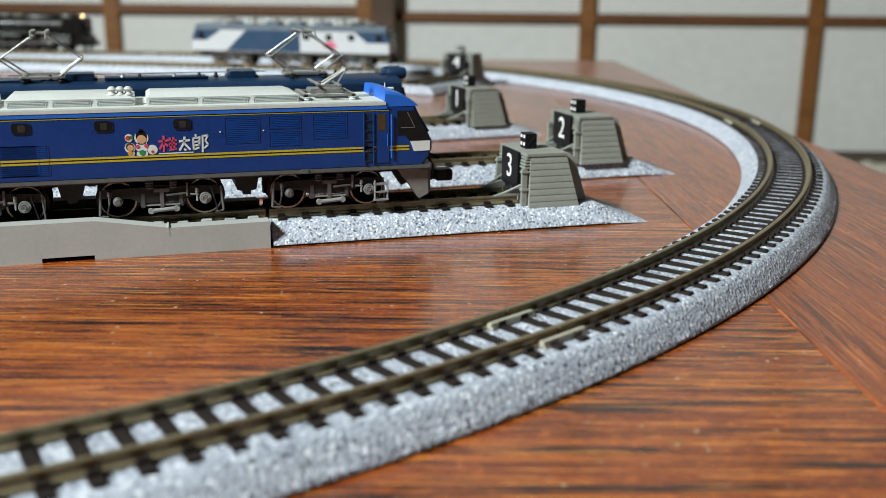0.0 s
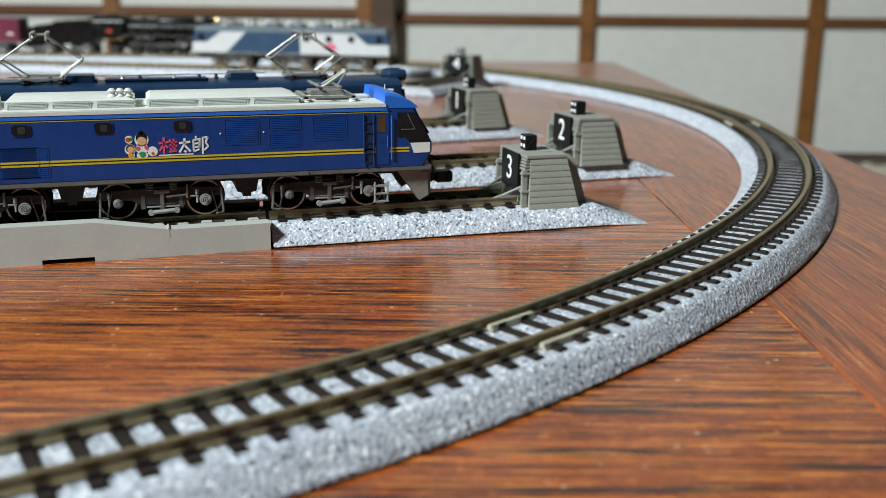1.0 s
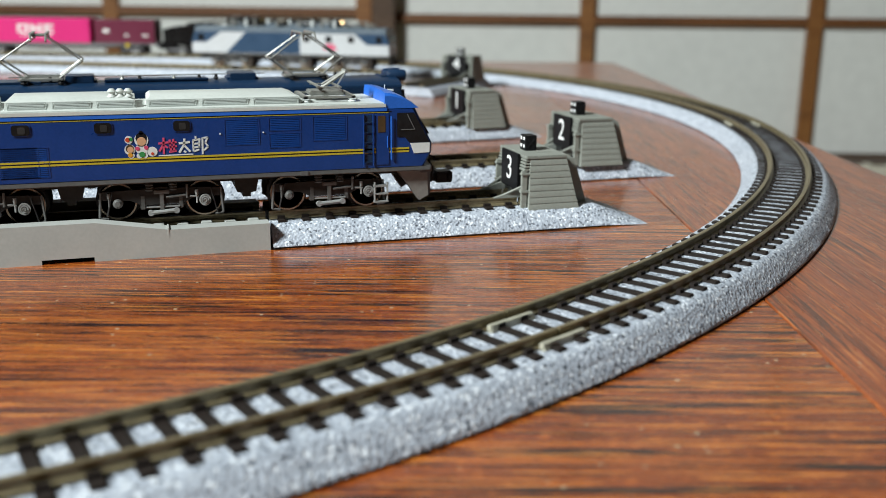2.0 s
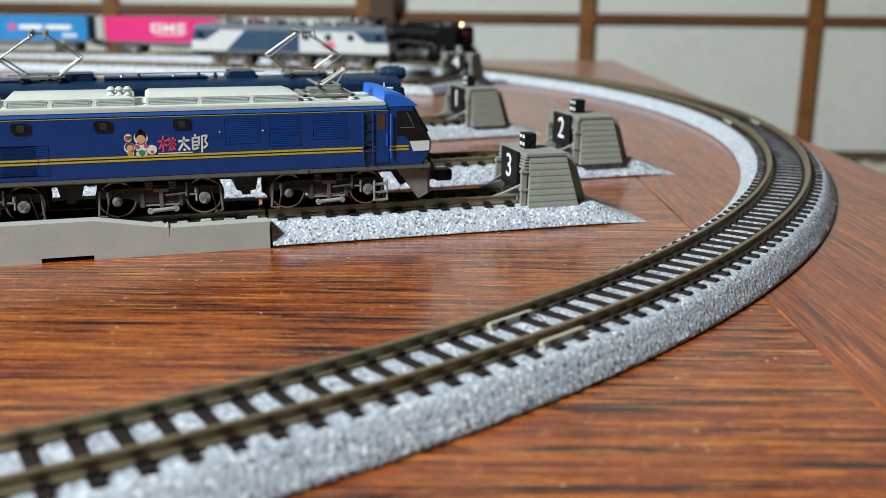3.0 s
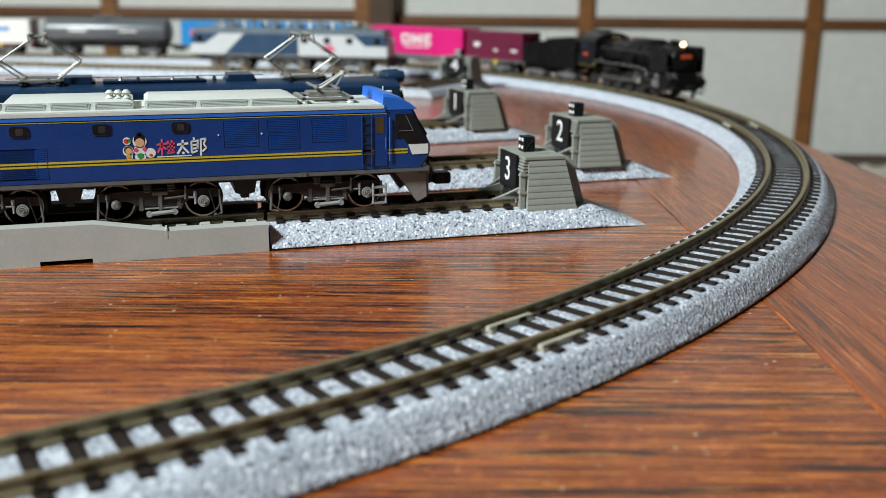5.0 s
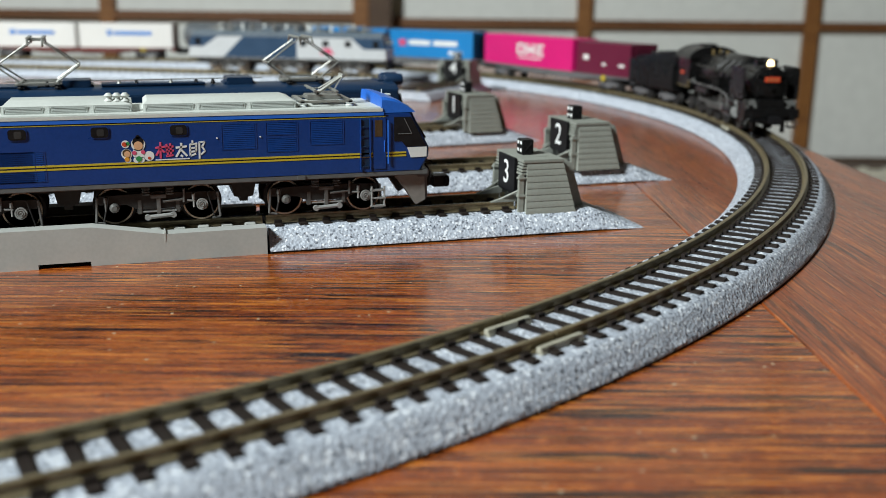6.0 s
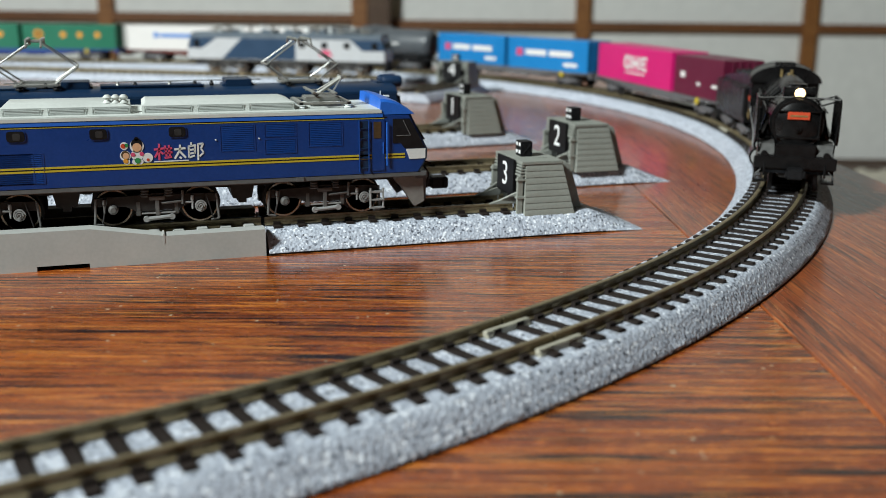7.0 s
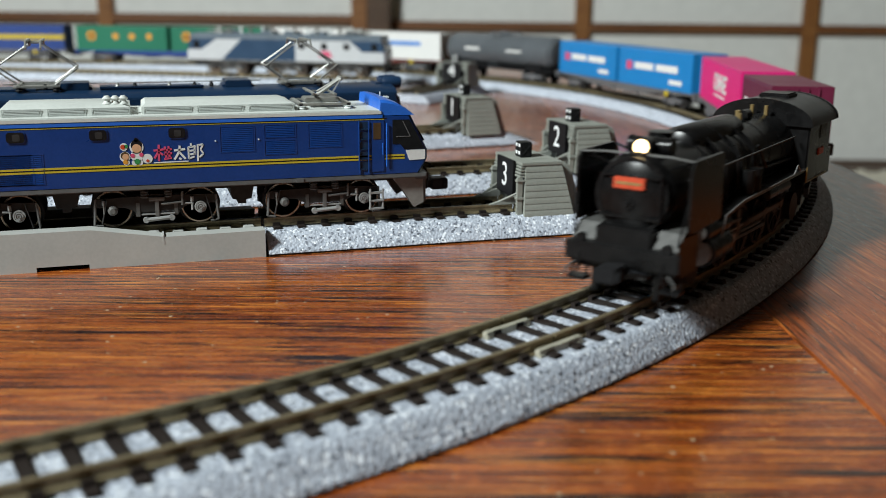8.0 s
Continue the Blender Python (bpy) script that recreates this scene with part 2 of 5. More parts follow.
def lettering(name, text, size, mat, parent, m):
    """Printed characters as a thin mesh; size and place in millimetres."""
    cu = bpy.data.curves.new(name, "FONT")
    cu.body, cu.size, cu.extrude, cu.align_x, cu.align_y = text, size * MM, 0.00005, "CENTER", "CENTER"
    tmp = bpy.data.objects.new(name, cu)
    scene.collection.objects.link(tmp)
    me = bpy.data.meshes.new_from_object(tmp.evaluated_get(bpy.context.evaluated_depsgraph_get()))
    bpy.data.objects.remove(tmp)
    bpy.data.curves.remove(cu)
    me.materials.clear()
    me.materials.append(mat)
    ob = new(name, me)
    ob.parent, ob.matrix_local = parent, m
    return ob


def mpose(x, y, z, rx=0, ry=0, rz=0):
    return pose(x * MM, y * MM, z * MM, rx, ry, rz)

# ---- room and table ----
TILT, TABLE_TILT = -18.0, -17.0  # the room and the table are turned against the sidings


def setting(name, shape, mat, label, category, m=None):
    ob = part(name, shape, mat, None)
    ob.matrix_world = m if m is not None else pose(0, 0, 0, 0, 0, TILT)
    return tagged(ob, label, category, kind="structure")


def build_room():
    f = -335
    setting("floor", Shape().box(-3000, 2600, -2200, 2300, f - 40, f), TATAMI, "straw-coloured tatami mat floor", "floor")
    # walls and ceiling out of view, added dark to limit bounced light
    setting("wall_south", Shape().box(-3000, 2600, -2300, -2200, f, 2065), SHELL_BROWN, "unseen dark brown wall added to hold down bounced light", "wall")
    setting("wall_east", Shape().box(2600, 2700, -2300, 2300, f, 2065), SHELL_BROWN, "unseen dark brown wall added to hold down bounced light", "wall")
    setting("wall_west", Shape().box(-3100, -3000, -2300, 2300, f, 2065), SHELL_BROWN, "unseen dark brown wall added to hold down bounced light", "wall")
    setting("wall_north", Shape().box(-3000, 2600, 2060, 2160, f, 2065), SHELL_BROWN, "hidden dark brown wall added behind the shoji", "wall")
    setting("ceiling", Shape().box(-3100, 2700, -2300, 2300, 2065, 2105), SHELL_BROWN, "unseen dark brown ceiling added to hold down bounced light", "ceiling")
    setting("baseboard", Shape().box(-2990, 2590, 1930, 2050, f, -316), FRAME_DARK, "dark wooden floor track under the shoji", "sill")


def build_shoji(x0, x1, y, bars, rail_z, label):
    """A sliding paper screen: stiles, bars, rails, one sheet of paper to each field."""
    door = thing("shoji_screen", label, "sliding screen", "shoji screens")
    door.matrix_world = pose(0, 0, 0, 0, 0, TILT)
    z0, z1, t = -316, 1500, 15
    part("stile", Shape().box(x0, x0 + 34, y - t, y + t, z0, z1, 2), FRAME, door)
    part("stile", Shape().box(x1 - 34, x1, y - t, y + t, z0, z1, 2), FRAME, door)
    part("rail", Shape().box(x0 + 34, x1 - 34, y - t + 3, y + t - 3, z1 - 50, z1 + 10, 2), FRAME, door)
    part("rail", Shape().box(x0 + 34, x1 - 34, y - t + 3, y + t - 3, z0, z0 + 6, 1), FRAME_DARK, door, "thin dark bottom rail")
    for k in (0, 1, 2, 3):
        z = rail_z + k * 370
        part("rail", Shape().box(x0 + 34, x1 - 34, y - 11, y + 8, z - 10, z + 10, 1.5), RAIL_WOOD, door)
    for x in bars:
        part("bar", Shape().box(x - 16, x + 16, y - 13, y + 6, z0 + 6, z1 - 50, 1.5), FRAME, door)
    xs = [x0 + 34] + [b for b in bars] + [x1 - 34]
    zs = [z0 + 6] + [rail_z + k * 370 for k in range(4)] + [z1 - 50]
    for a, b in zip(xs, xs[1:]):
        for c, d in zip(zs, zs[1:]):
            part("paper_pane", Shape().box(a, b, y + 9, y + 10, c, d), PAPER, door, "white paper pane")


def build_table():
    table = thing("low_table", "reddish-brown varnished oak low table with open grain", "table")
    table.matrix_world = pose(0, 0, 0, 0, 0, TABLE_TILT)
    x0, x1, y0, y1, w = -1400, 114, -900, 502, 74
    part("table_panel", Shape().box(x0 + w, x1 - w - 0.3, y0 + w, y1 - w - 0.3, -24, 0), WOOD, table, "varnished oak panel with dark pores")
    # border boards, mitred at the corners, grain along each
    for cx, cy, rz, ln in ((x1, (y0 + y1) / 2, 90, y1 - y0), ((x0 + x1) / 2, y1, 180, x1 - x0), (x0, (y0 + y1) / 2, 270, y1 - y0), ((x0 + x1) / 2, y0, 0, x1 - x0)):
        s = Shape().prism([(-ln / 2, 0), (ln / 2, 0), (ln / 2 - w, w), (-ln / 2 + w, w)], -24, 0.05, "z")
        ob = part("border_board", s, BORDER, table)
        ob.matrix_local = mpose(cx, cy, 0, 0, 0, rz)
        bv = ob.modifiers.new("edge", "BEVEL")
        bv.width, bv.segments, bv.limit_method = 0.0004, 2, "ANGLE"
    part("apron", Shape().box(x0 + 60, x1 - 60, y0 + 60, y1 - 60, -70, -24.2), BORDER, table)
    for x in (x0 + 70, x1 - 130):
        for y in (y0 + 70, y1 - 130):
            part("leg", Shape().box(x, x + 60, y, y + 60, -335, -70.2, 4), BORDER, table)


def build_rug():
    s = Shape()
    rnd = random.Random(4)
    for i in range(46):
        for j in range(16):
            x, y = 884 + i * 24 + rnd.uniform(-4, 4), 1440 + j * 30 + (i % 2) * 15
            s.turned([(-14, 2), (-9, 9), (0, 12), (9, 9), (14, 2)], (x, y, -322 + rnd.uniform(-2, 2)), "y", 6)
    s.box(872, 1990, 1428, 1915, -334.5, -322)
    rug = part("woven_rug", s, CREAM, None)
    rug.matrix_world = pose(0, 0, 0, 0, 0, TILT)
    tagged(rug, "cream chunky woven rug lying on the tatami", "rug")


build_room()
build_shoji(-2050, -193, 1985, (-1690, -1230, -771), -2, "white paper shoji screen in an orange-brown timber frame")
build_shoji(-200, 2100, 2020, (288, 799, 1308), -14, "white paper shoji screen standing behind its neighbour")
tagged(part("post", Shape().box(-190, -142, 1950, 2000, -300, 2065, 2), FRAME_DARK, None), "dark brown upright room post between screens", "post", kind="structure").matrix_world = pose(0, 0, 0, 0, 0, TILT)
build_table()
build_rug()


# ---- railway: the loop ----
CX, CY, R = -168.65, 199.35, 315.0
TOP, BOTTOM = 71.3, -108.7
RAIL_Z = 6.45


def on_loop(s, side=0.0):
    """Place and heading at s mm past the start of the curve; negative s lies on the far straight. side: mm outwards."""
    a = radians(TOP) - max(0.0, s) / R
    p = Vector((CX + (R + side) * math.cos(a), CY + (R + side) * math.sin(a), 0))
    d = Vector((math.sin(a), -math.cos(a), 0))
    if s < 0:
        p += d * s
    return p, d


def straight_line(x, y, angle):
    d = Vector((math.cos(radians(angle)), math.sin(radians(angle)), 0))
    n = Vector((d.y, -d.x, 0))
    return lambda s, side=0.0: (Vector((x, y, 0)) + d * s + n * side, d)


PROFILE = [(-12.3, 0.4), (-12.2, 0.8), (-11.4, 1.6), (-10.4, 2.9), (-9.3, 4.1), (-8.4, 4.5), (-6.4, 4.55), (-4.5, 4.5), (-2.2, 4.55), (0, 4.6),
           (2.2, 4.55), (4.5, 4.5), (6.4, 4.55), (8.4, 4.5), (9.3, 4.1), (10.4, 2.9), (11.4, 1.6), (12.2, 0.8), (12.3, 0.4)]


def roadbed(line, s0, s1, ramp_end=0.0, step=1.1):
    """Moulded ballast: an uneven skin over the shoulder profile."""
    n = max(4, int((s1 - s0) / step))
    m = len(PROFILE)
    sh = Shape()
    verts = []
    for i in range(n + 1):
        s = s0 + (s1 - s0) * i / n
        for j, (u, z) in enumerate(PROFILE):
            k = 1.0
            if ramp_end and s > s1 - ramp_end:
                k = max(0.04, (s1 - s) / ramp_end)
            p, d = line(s, u)
            if 0 < j < m - 1:
                w = noise.noise(Vector((p.x, p.y, z)) * 0.9) * 0.1 + noise.noise(Vector((p.x, p.y, z)) * 2.1) * 0.09
                z = z + w
            verts.append((p.x, p.y, max(0.05 if ramp_end else 0.4, z * k)))
    faces = [(i * m + j, i * m + j + 1, (i + 1) * m + j + 1, (i + 1) * m + j) for i in range(n) for j in range(m - 1)]
    faces += [tuple(range(m)), tuple(range(n * m, (n + 1) * m))]
    faces += [(i * m, (i + 1) * m, (i + 1) * m + m - 1, i * m + m - 1) for i in range(n)]
    return sh.add(verts, faces)


def bed_gap_shade(line, s0, s1, step=4.0):
    """Dark strip under the ballast moulding, set back from its edge; its colour imitates the shadow gap."""
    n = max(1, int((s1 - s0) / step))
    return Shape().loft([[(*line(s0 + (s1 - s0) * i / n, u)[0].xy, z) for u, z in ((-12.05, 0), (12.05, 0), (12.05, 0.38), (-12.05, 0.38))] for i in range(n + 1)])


RAIL_PROFILE = [(-0.9, 4.75), (0.9, 4.75), (0.9, 5.0), (0.3, 5.25), (0.28, 5.85), (0.42, 6.05), (0.42, RAIL_Z - 0.06), (0.3, RAIL_Z), (-0.3, RAIL_Z), (-0.42, RAIL_Z - 0.06), (-0.42, 6.05), (-0.28, 5.85), (-0.3, 5.25), (-0.9, 5.0)]


def rail_bar(line, s0, s1, side, step=4.0):
    n = max(1, int((s1 - s0) / step))
    rings = []
    for i in range(n + 1):
        s = s0 + (s1 - s0) * i / n
        rings.append([(*line(s, side + u)[0].xy, z) for u, z in RAIL_PROFILE])
    return Shape().loft(rings)


def sleeper_mesh():
    s = Shape().box(-0.82, 0.82, -8.2, 8.2, 3.9, 4.95, 0.12)
    for y in (-4.8, 4.8):
        for k in (-1.3, 1.3):
            s.box(-0.75, 0.75, y + k - 0.35, y + k + 0.4, 4.8, 5.5)
    return s.mesh("sleeper", SLEEPER)


SLEEPER_MESH = sleeper_mesh()


def build_track(name, label, line, s0, s1, group, pitch=4.65, ramp_end=0.0, bed=True, joiners=True, rail_end=None, step=1.1):
    tr = thing(name, label, "model railway track", group)
    if bed:
        part("roadbed", roadbed(line, s0, s1, ramp_end, step), BALLAST, tr, "speckled grey moulded ballast")
        # dark strip drawn in place of the shadow line along the toe
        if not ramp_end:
            part("bed_gap_shade", bed_gap_shade(line, s0, s1 - 0.6), UNDER, tr, "dark strip imitating the shadow gap under the roadbed")
    e = s1 if rail_end is None else rail_end
    for side in (-4.85, 4.85):
        part("rail", rail_bar(line, s0 + 0.15, e - 0.15, side), RAIL, tr)
    n = int((e - s0) / pitch)
    for i in range(n):
        p, d = line(s0 + (i + 0.5) * (e - s0) / n)
        ob = part("sleeper", SLEEPER_MESH, None, tr)
        ob.matrix_local = mpose(p.x, p.y, 0, 0, 0, math.degrees(math.atan2(d.y, d.x)))
    if joiners:
        for side in (-4.85, 4.85):
            p, d = line(s0, side)
            j = Shape().box(-4.6, 4.6, -1.7, -0.8, 4.4, 5.6, 0.12).box(-4.6, 4.6, 0.8, 1.7, 4.4, 5.6, 0.12).box(-4.6, -3.4, -1.9, 1.9, 4.4, 5.05, 0.1).box(3.4, 4.6, -1.9, 1.9, 4.4, 5.05, 0.1)
            ob = part("rail_joiner", j, JOINER, tr, "pale brown plastic rail joiner")
            ob.matrix_local = mpose(p.x, p.y, 0, 0, 0, math.degrees(math.atan2(d.y, d.x)))
    return tr


ARC = R * math.pi / 4
for k in range(4):
    build_track("curved_track", "curved model railway track with brown rails on grey ballast", on_loop, k * ARC + 0.06, (k + 1) * ARC - 0.06, "track pieces of the loop")
for k in range(3):
    build_track("straight_track", "straight model railway track with brown rails on grey ballast", on_loop, -248 * (k + 1) + 0.06, -248 * k - 0.06, "track pieces of the loop", joiners=k < 2, step=3.0)


# ---- the sidings and their buffer stops ----
SHIFT = {"3": 0.0, "2": -1.6, "1": -1.0, "4": 0.0}  # stops glued a little off centre
SIDING = {"3": (0.0, 0.0, 0.0), "2": (34.4, 49.6, 1.6), "1": (28.6, 126.5, 7.0), "4": (82.7, 291.0, 45.0)}
LAST = (87.0, 322.0, -28.0)  # the siding without a stop


def build_stop(number, x, y, angle):
    """Layered concrete buffer stop with a hanging number board and a lamp box."""
    p = straight_line(x, y, angle)(0.0, -SHIFT[number])[0]
    k = 1.0 if number == "3" else 1.09
    st = thing("buffer_stop", "grey layered buffer stop with black board numbered " + number, "buffer stop", "buffer stops")
    st.matrix_world = mpose(p.x, p.y, 4.1 * (1 - k) - 0.15, 0, 0, angle) @ Matrix.Scale(k, 4)
    n, z0, z1 = 8, 4.2, 15.5
    for i in range(n):
        a, b = i / n, (i + 1) / n
        za, zb = z0 + (z1 - z0) * a, z0 + (z1 - z0) * b

        def ring(t, z, o=0.0):
            xr, w = 13.1 - 3.1 * t + o, 9.2 - 0.9 * t + o
            xl = 1.1 + 0.35 * t
            return [(xl, -w, z), (xr, -w, z), (xr, -w + 3.4, z), (xr - 0.9, -w + 3.6, z), (xr - 0.9, w - 3.6, z), (xr, w - 3.4, z), (xr, w, z), (xl, w, z), (xl, w - 2.0, z), (3.9, w - 2.2, z), (3.9, -w + 2.2, z), (xl, -w + 2.0, z)]
        s = Shape().loft([ring(a, za, -0.04), ring(a, za + 0.06, 0.1), ring(a + 0.1, zb - 0.1, 0.02), ring(b, zb, -0.04)])
        part("block_course", s, STOP_GREY, st)
    buttress = [[(8, -5.4, 4.2), (17.0, -5.0, 4.2), (17.0, 5.0, 4.2), (8, 5.4, 4.2)], [(8, -5.4, 14.6), (13.6, -5.0, 14.6), (13.6, 5.0, 14.6), (8, 5.4, 14.6)], [(8, -5.0, 15.5), (12.2, -4.6, 15.5), (12.2, 4.6, 15.5), (8, 5.0, 15.5)]]
    part("buttress", Shape().loft(buttress), STOP_GREY, st)
    part("cap_slab", Shape().box(0.5, 10.2, -8.5, 8.2, 15.5, 16.25, 0.15).box(4.6, 8.4, -4.2, -3.9, 16.2, 16.33, 0.04), STOP_GREY, st)
    for i in range(4):
        part("ridge", Shape().box(0.1 + i * 0.1, 3.7, -8.3, -5.2, 12.9 + i * 0.68, 13.36 + i * 0.68, 0.1).box(0.1 + i * 0.1, 3.7, 5.2, 8.0, 12.9 + i * 0.68, 13.36 + i * 0.68, 0.1), STOP_GREY, st)
    part("recess_back", Shape().box(3.2, 3.9, -7.2, 7.2, 4.2, 15.4), UNDER, st, "dark recess behind the board")
    for w in (-7.9, 7.9):
        part("post", Shape().box(-0.4, 0.9, w - 0.45, w + 0.45, 4.4, 13.0, 0.12), STOP_GREY, st)
        part("brace", Shape().box(-0.6, 3.6, w - 0.7, w + 0.7, 8.0, 8.6, 0.1).box(-0.6, 3.6, w - 0.7, w + 0.7, 12.0, 12.5, 0.1), STOP_GREY, st)
    for w in (-4.85, 4.85):
        part("rail_stop", Shape().prism([(-6, 6.5), (0.4, 6.5), (0.8, 8.4), (-0.8, 8.0)], w - 0.5, w + 0.5, "y").rod((-3.6, w, 7.0), (0.6, w * 1.3, 9.2), 0.3), STOP_GREY, st)
    board = part("number_board", Shape().box(-0.2, 0.4, -5.0, 5.0, 8.0, 16.2, 0.1), BLACK, st, "black number board")
    lettering("number", number, 7.6, NUMBER_WHITE, board, mpose(-0.25, 0, 12.2, 90, 0, -90))
    lamp = part("lamp_box", Shape().box(2.9, 5.6, -1.75, 1.75, 16.25, 19.7, 0.15), BLACK, st, "small black signal lamp box")
    for a in (-1, 1):
        for b in (-1, 1):
            part("marker", Shape().box(2.8, 2.95, a * 0.8 - 0.42, a * 0.8 + 0.42, 18.1 + b * 0.85 - 0.35, 18.1 + b * 0.85 + 0.4, 0.05), NUMBER_WHITE, lamp)
    part("embossed_cross", Shape().rod((3.4, -1.78, 17.0), (5.1, -1.78, 19.0), 0.14).rod((5.1, -1.78, 17.0), (3.4, -1.78, 19.0), 0.14), BLACK, lamp)
    return st


for number, (x, y, a) in SIDING.items():
    line = straight_line(x, y, a)
    build_track("stub_track", "short track with grey ballast sloping away behind a buffer stop", line, 0.15, 31.4 if number == "2" else 29.2, "siding tracks", ramp_end=11.5, rail_end=1.4, joiners=False, step=0.8)
    build_track("siding_track", "straight siding track with brown rails on grey ballast", line, {"3": -55.6, "4": -48.0}.get(number, -186), -0.05, "siding tracks", joiners=False)
    if number in "12":
        build_track("siding_track", "straight siding track with brown rails on grey ballast", line, -434, -186.1, "siding tracks", joiners=False, step=3.0)
    build_stop(number, x, y, a)
build_track("siding_track", "straight siding track with brown rails on grey ballast", straight_line(*LAST), -290, -27.0, "siding tracks", joiners=False, step=2.0)


def build_rerailer():
    """Grey ramped rerailing piece that carries the rails on siding 3."""
    r = thing("rerailer_track", "grey plastic rerailing track piece with raised sloping side walls", "model railway track")
    x1, x0 = -56.2, -190
    part("side_wall", Shape().prism([(x0, 0), (-107, 0), (-99.2, 0), (-99.2, 0.9), (-89.8, 0.9), (-89.8, 0), (x1, 0), (x1, 5.5), (-75.6, 5.4), (-89.2, 7.6), (x0, 7.6)], -12.2, -8.6, "y"), GREY_PL, r)
    part("side_wall", Shape().prism([(x0, 0), (x1, 0), (x1, 5.5), (-75.6, 5.4), (-89.2, 7.6), (x0, 7.6)], 8.6, 12.2, "y"), GREY_PL, r)
    part("groove", Shape().box(-76.0, -75.7, -12.25, -8.6, 4.0, 5.75), GREY_PL, r)
    part("deck", Shape().box(x0, x1, -8.6, 8.6, 0.2, 4.3), BLACK, r, "black plastic deck between the rails")
    for side in (-4.85, 4.85):
        part("rail", rail_bar(straight_line(0, 0, 0), x0, x1, side), RAIL, r)
    for i in range(28):
        ob = part("sleeper", SLEEPER_MESH, None, r)
        ob.matrix_local = mpose(x1 - 2.3 - i * 4.65, 0, 0)
    for i in range(5):
        part("rail_clip", Shape().box(-60 - i * 4.65, -57.8 - i * 4.65, -8.4, -6.2, 4.7, 5.5, 0.15), GREY_PL, r)


build_rerailer()


# ---- electric locomotives ----
def build_bogie(parent, x, wheelbase=16.6, mat=FITTING):
    """Two-axle bogie at x: frame in two side pieces, wheels, axle boxes, springs, brake gear."""
    bg = part("bogie", Shape().box(x - 11, x + 11, -5.5, 5.5, 3.4, 6.6, 0.3), UNDER, parent)
    for y, q in ((-1, -7.4), (1, 7.4)):
        s = Shape().prism([(x - 11.2, 4.4), (x - 6, 4.2), (x - 4.0, 3.2), (x + 4.0, 3.2), (x + 6, 4.2), (x + 11.2, 4.4), (x + 11.2, 6.1), (x + 3.6, 6.3), (x, 6.7), (x - 3.6, 6.3), (x - 11.2, 6.1)], q - 0.35, q + 0.35, "y")
        part("side_frame", s, UNDER, bg)
        for a in (-wheelbase / 2, wheelbase / 2):
            part("axle_box", Shape().turned([(-0.5 * y, 1.0), (0.3 * y, 0.95), (0.5 * y, 0.6), (0.8 * y, 0.5)], (x + a, q + y * 0.4, 3.75), "y", 14), mat, bg)
            part("damper", Shape().rod((x + a - 1.6, q + y * 0.7, 3.2), (x + a - 1.6, q + y * 0.7, 5.9), 0.2).cyl((x + a - 1.6, q + y * 0.7, 5.4), 0.34, 1.0, "z", 8), PALE if a > 0 else mat, bg)
        part("bolster_plate", Shape().box(x - 1.5, x + 1.5, *sorted((q, q + y * 0.9)), 5.3, 6.1, 0.1).box(x - 0.4, x + 0.4, *sorted((q, q + y * 0.8)), 2.0, 5.4, 0.08), mat, bg)
        part("traction_link", Shape().rod((x - 2.2, q + y * 0.7, 1.6), (x + 2.6, q + y * 0.7, 1.9), 0.42, 8).cyl((x + 2.7, q + y * 0.7, 1.9), 0.6, 0.7, "y", 10).cyl((x - 2.2, q + y * 0.7, 1.6), 0.6, 0.7, "y", 10), PALE, bg, "pale grey traction link")
        part("brake_rod", Shape().rod((x + 0.8, q + y * 0.7, 4.6), (x + 4.8, q + y * 0.7, 4.9), 0.24).rod((x + 4.8, q + y * 0.7, 4.3), (x + 4.9, q + y * 0.7, 7.0), 0.25), mat, bg)
        dial = Shape()
        for r, d in ((1.15, 0.75), (0.75, 0.95), (0.35, 1.1)):
            dial.turned([(0.2 * y, r), (d * y, r), (d * y, r * 0.8), (d * y - 0.12 * y, r * 0.75)], (x + wheelbase / 2, q + y * 0.35, 3.75), "y", 18)
        part("axle_dial", dial, PALE, bg, "pale ringed axle end")
        part("sand_pipe", Shape().rod((x - 9.2, q + y * 0.8, 6.2), (x - 10.4, q + y * 0.6, 1.2), 0.16).rod((x + 9.4, q + y * 0.8, 6.2), (x + 10.6, q + y * 0.6, 1.2), 0.16), UNDER, bg)
        for a in (-3.6, 3.6):
            part("brake_shoe", Shape().box(x + a - 0.5, x + a + 0.5, *sorted((q - y * 0.6, q + y * 0.45)), 2.2, 5.2, 0.15), BOGIE, bg)
            part("coil_spring", Shape().turned([(0, 0.75), (0.25, 0.9), (0.5, 0.7), (0.75, 0.9), (1.0, 0.7), (1.25, 0.9), (1.5, 0.7)], (x + a * 0.62, q + y * 0.35, 6.0), "z", 12), BOGIE, bg)
        part("lower_bar", Shape().box(x - 3.0, x + 3.4, *sorted((q + y * 0.4, q + y * 0.7)), 2.55, 2.85, 0.06).rod((x + 5.4, q + y * 0.7, 4.6), (x + 7.0, q + y * 0.7, 4.5), 0.2), PALE, bg)
        for e in (-1, 1):
            part("brake_hanger", Shape().rod((x + e * 11.4, q + y * 0.3, 6.0), (x + e * 11.8, q + y * 0.3, 1.0), 0.26).rod((x + e * 11.8, q + y * 0.3, 1.0), (x + e * 10.2, q + y * 0.3, 0.7), 0.24), mat, bg)
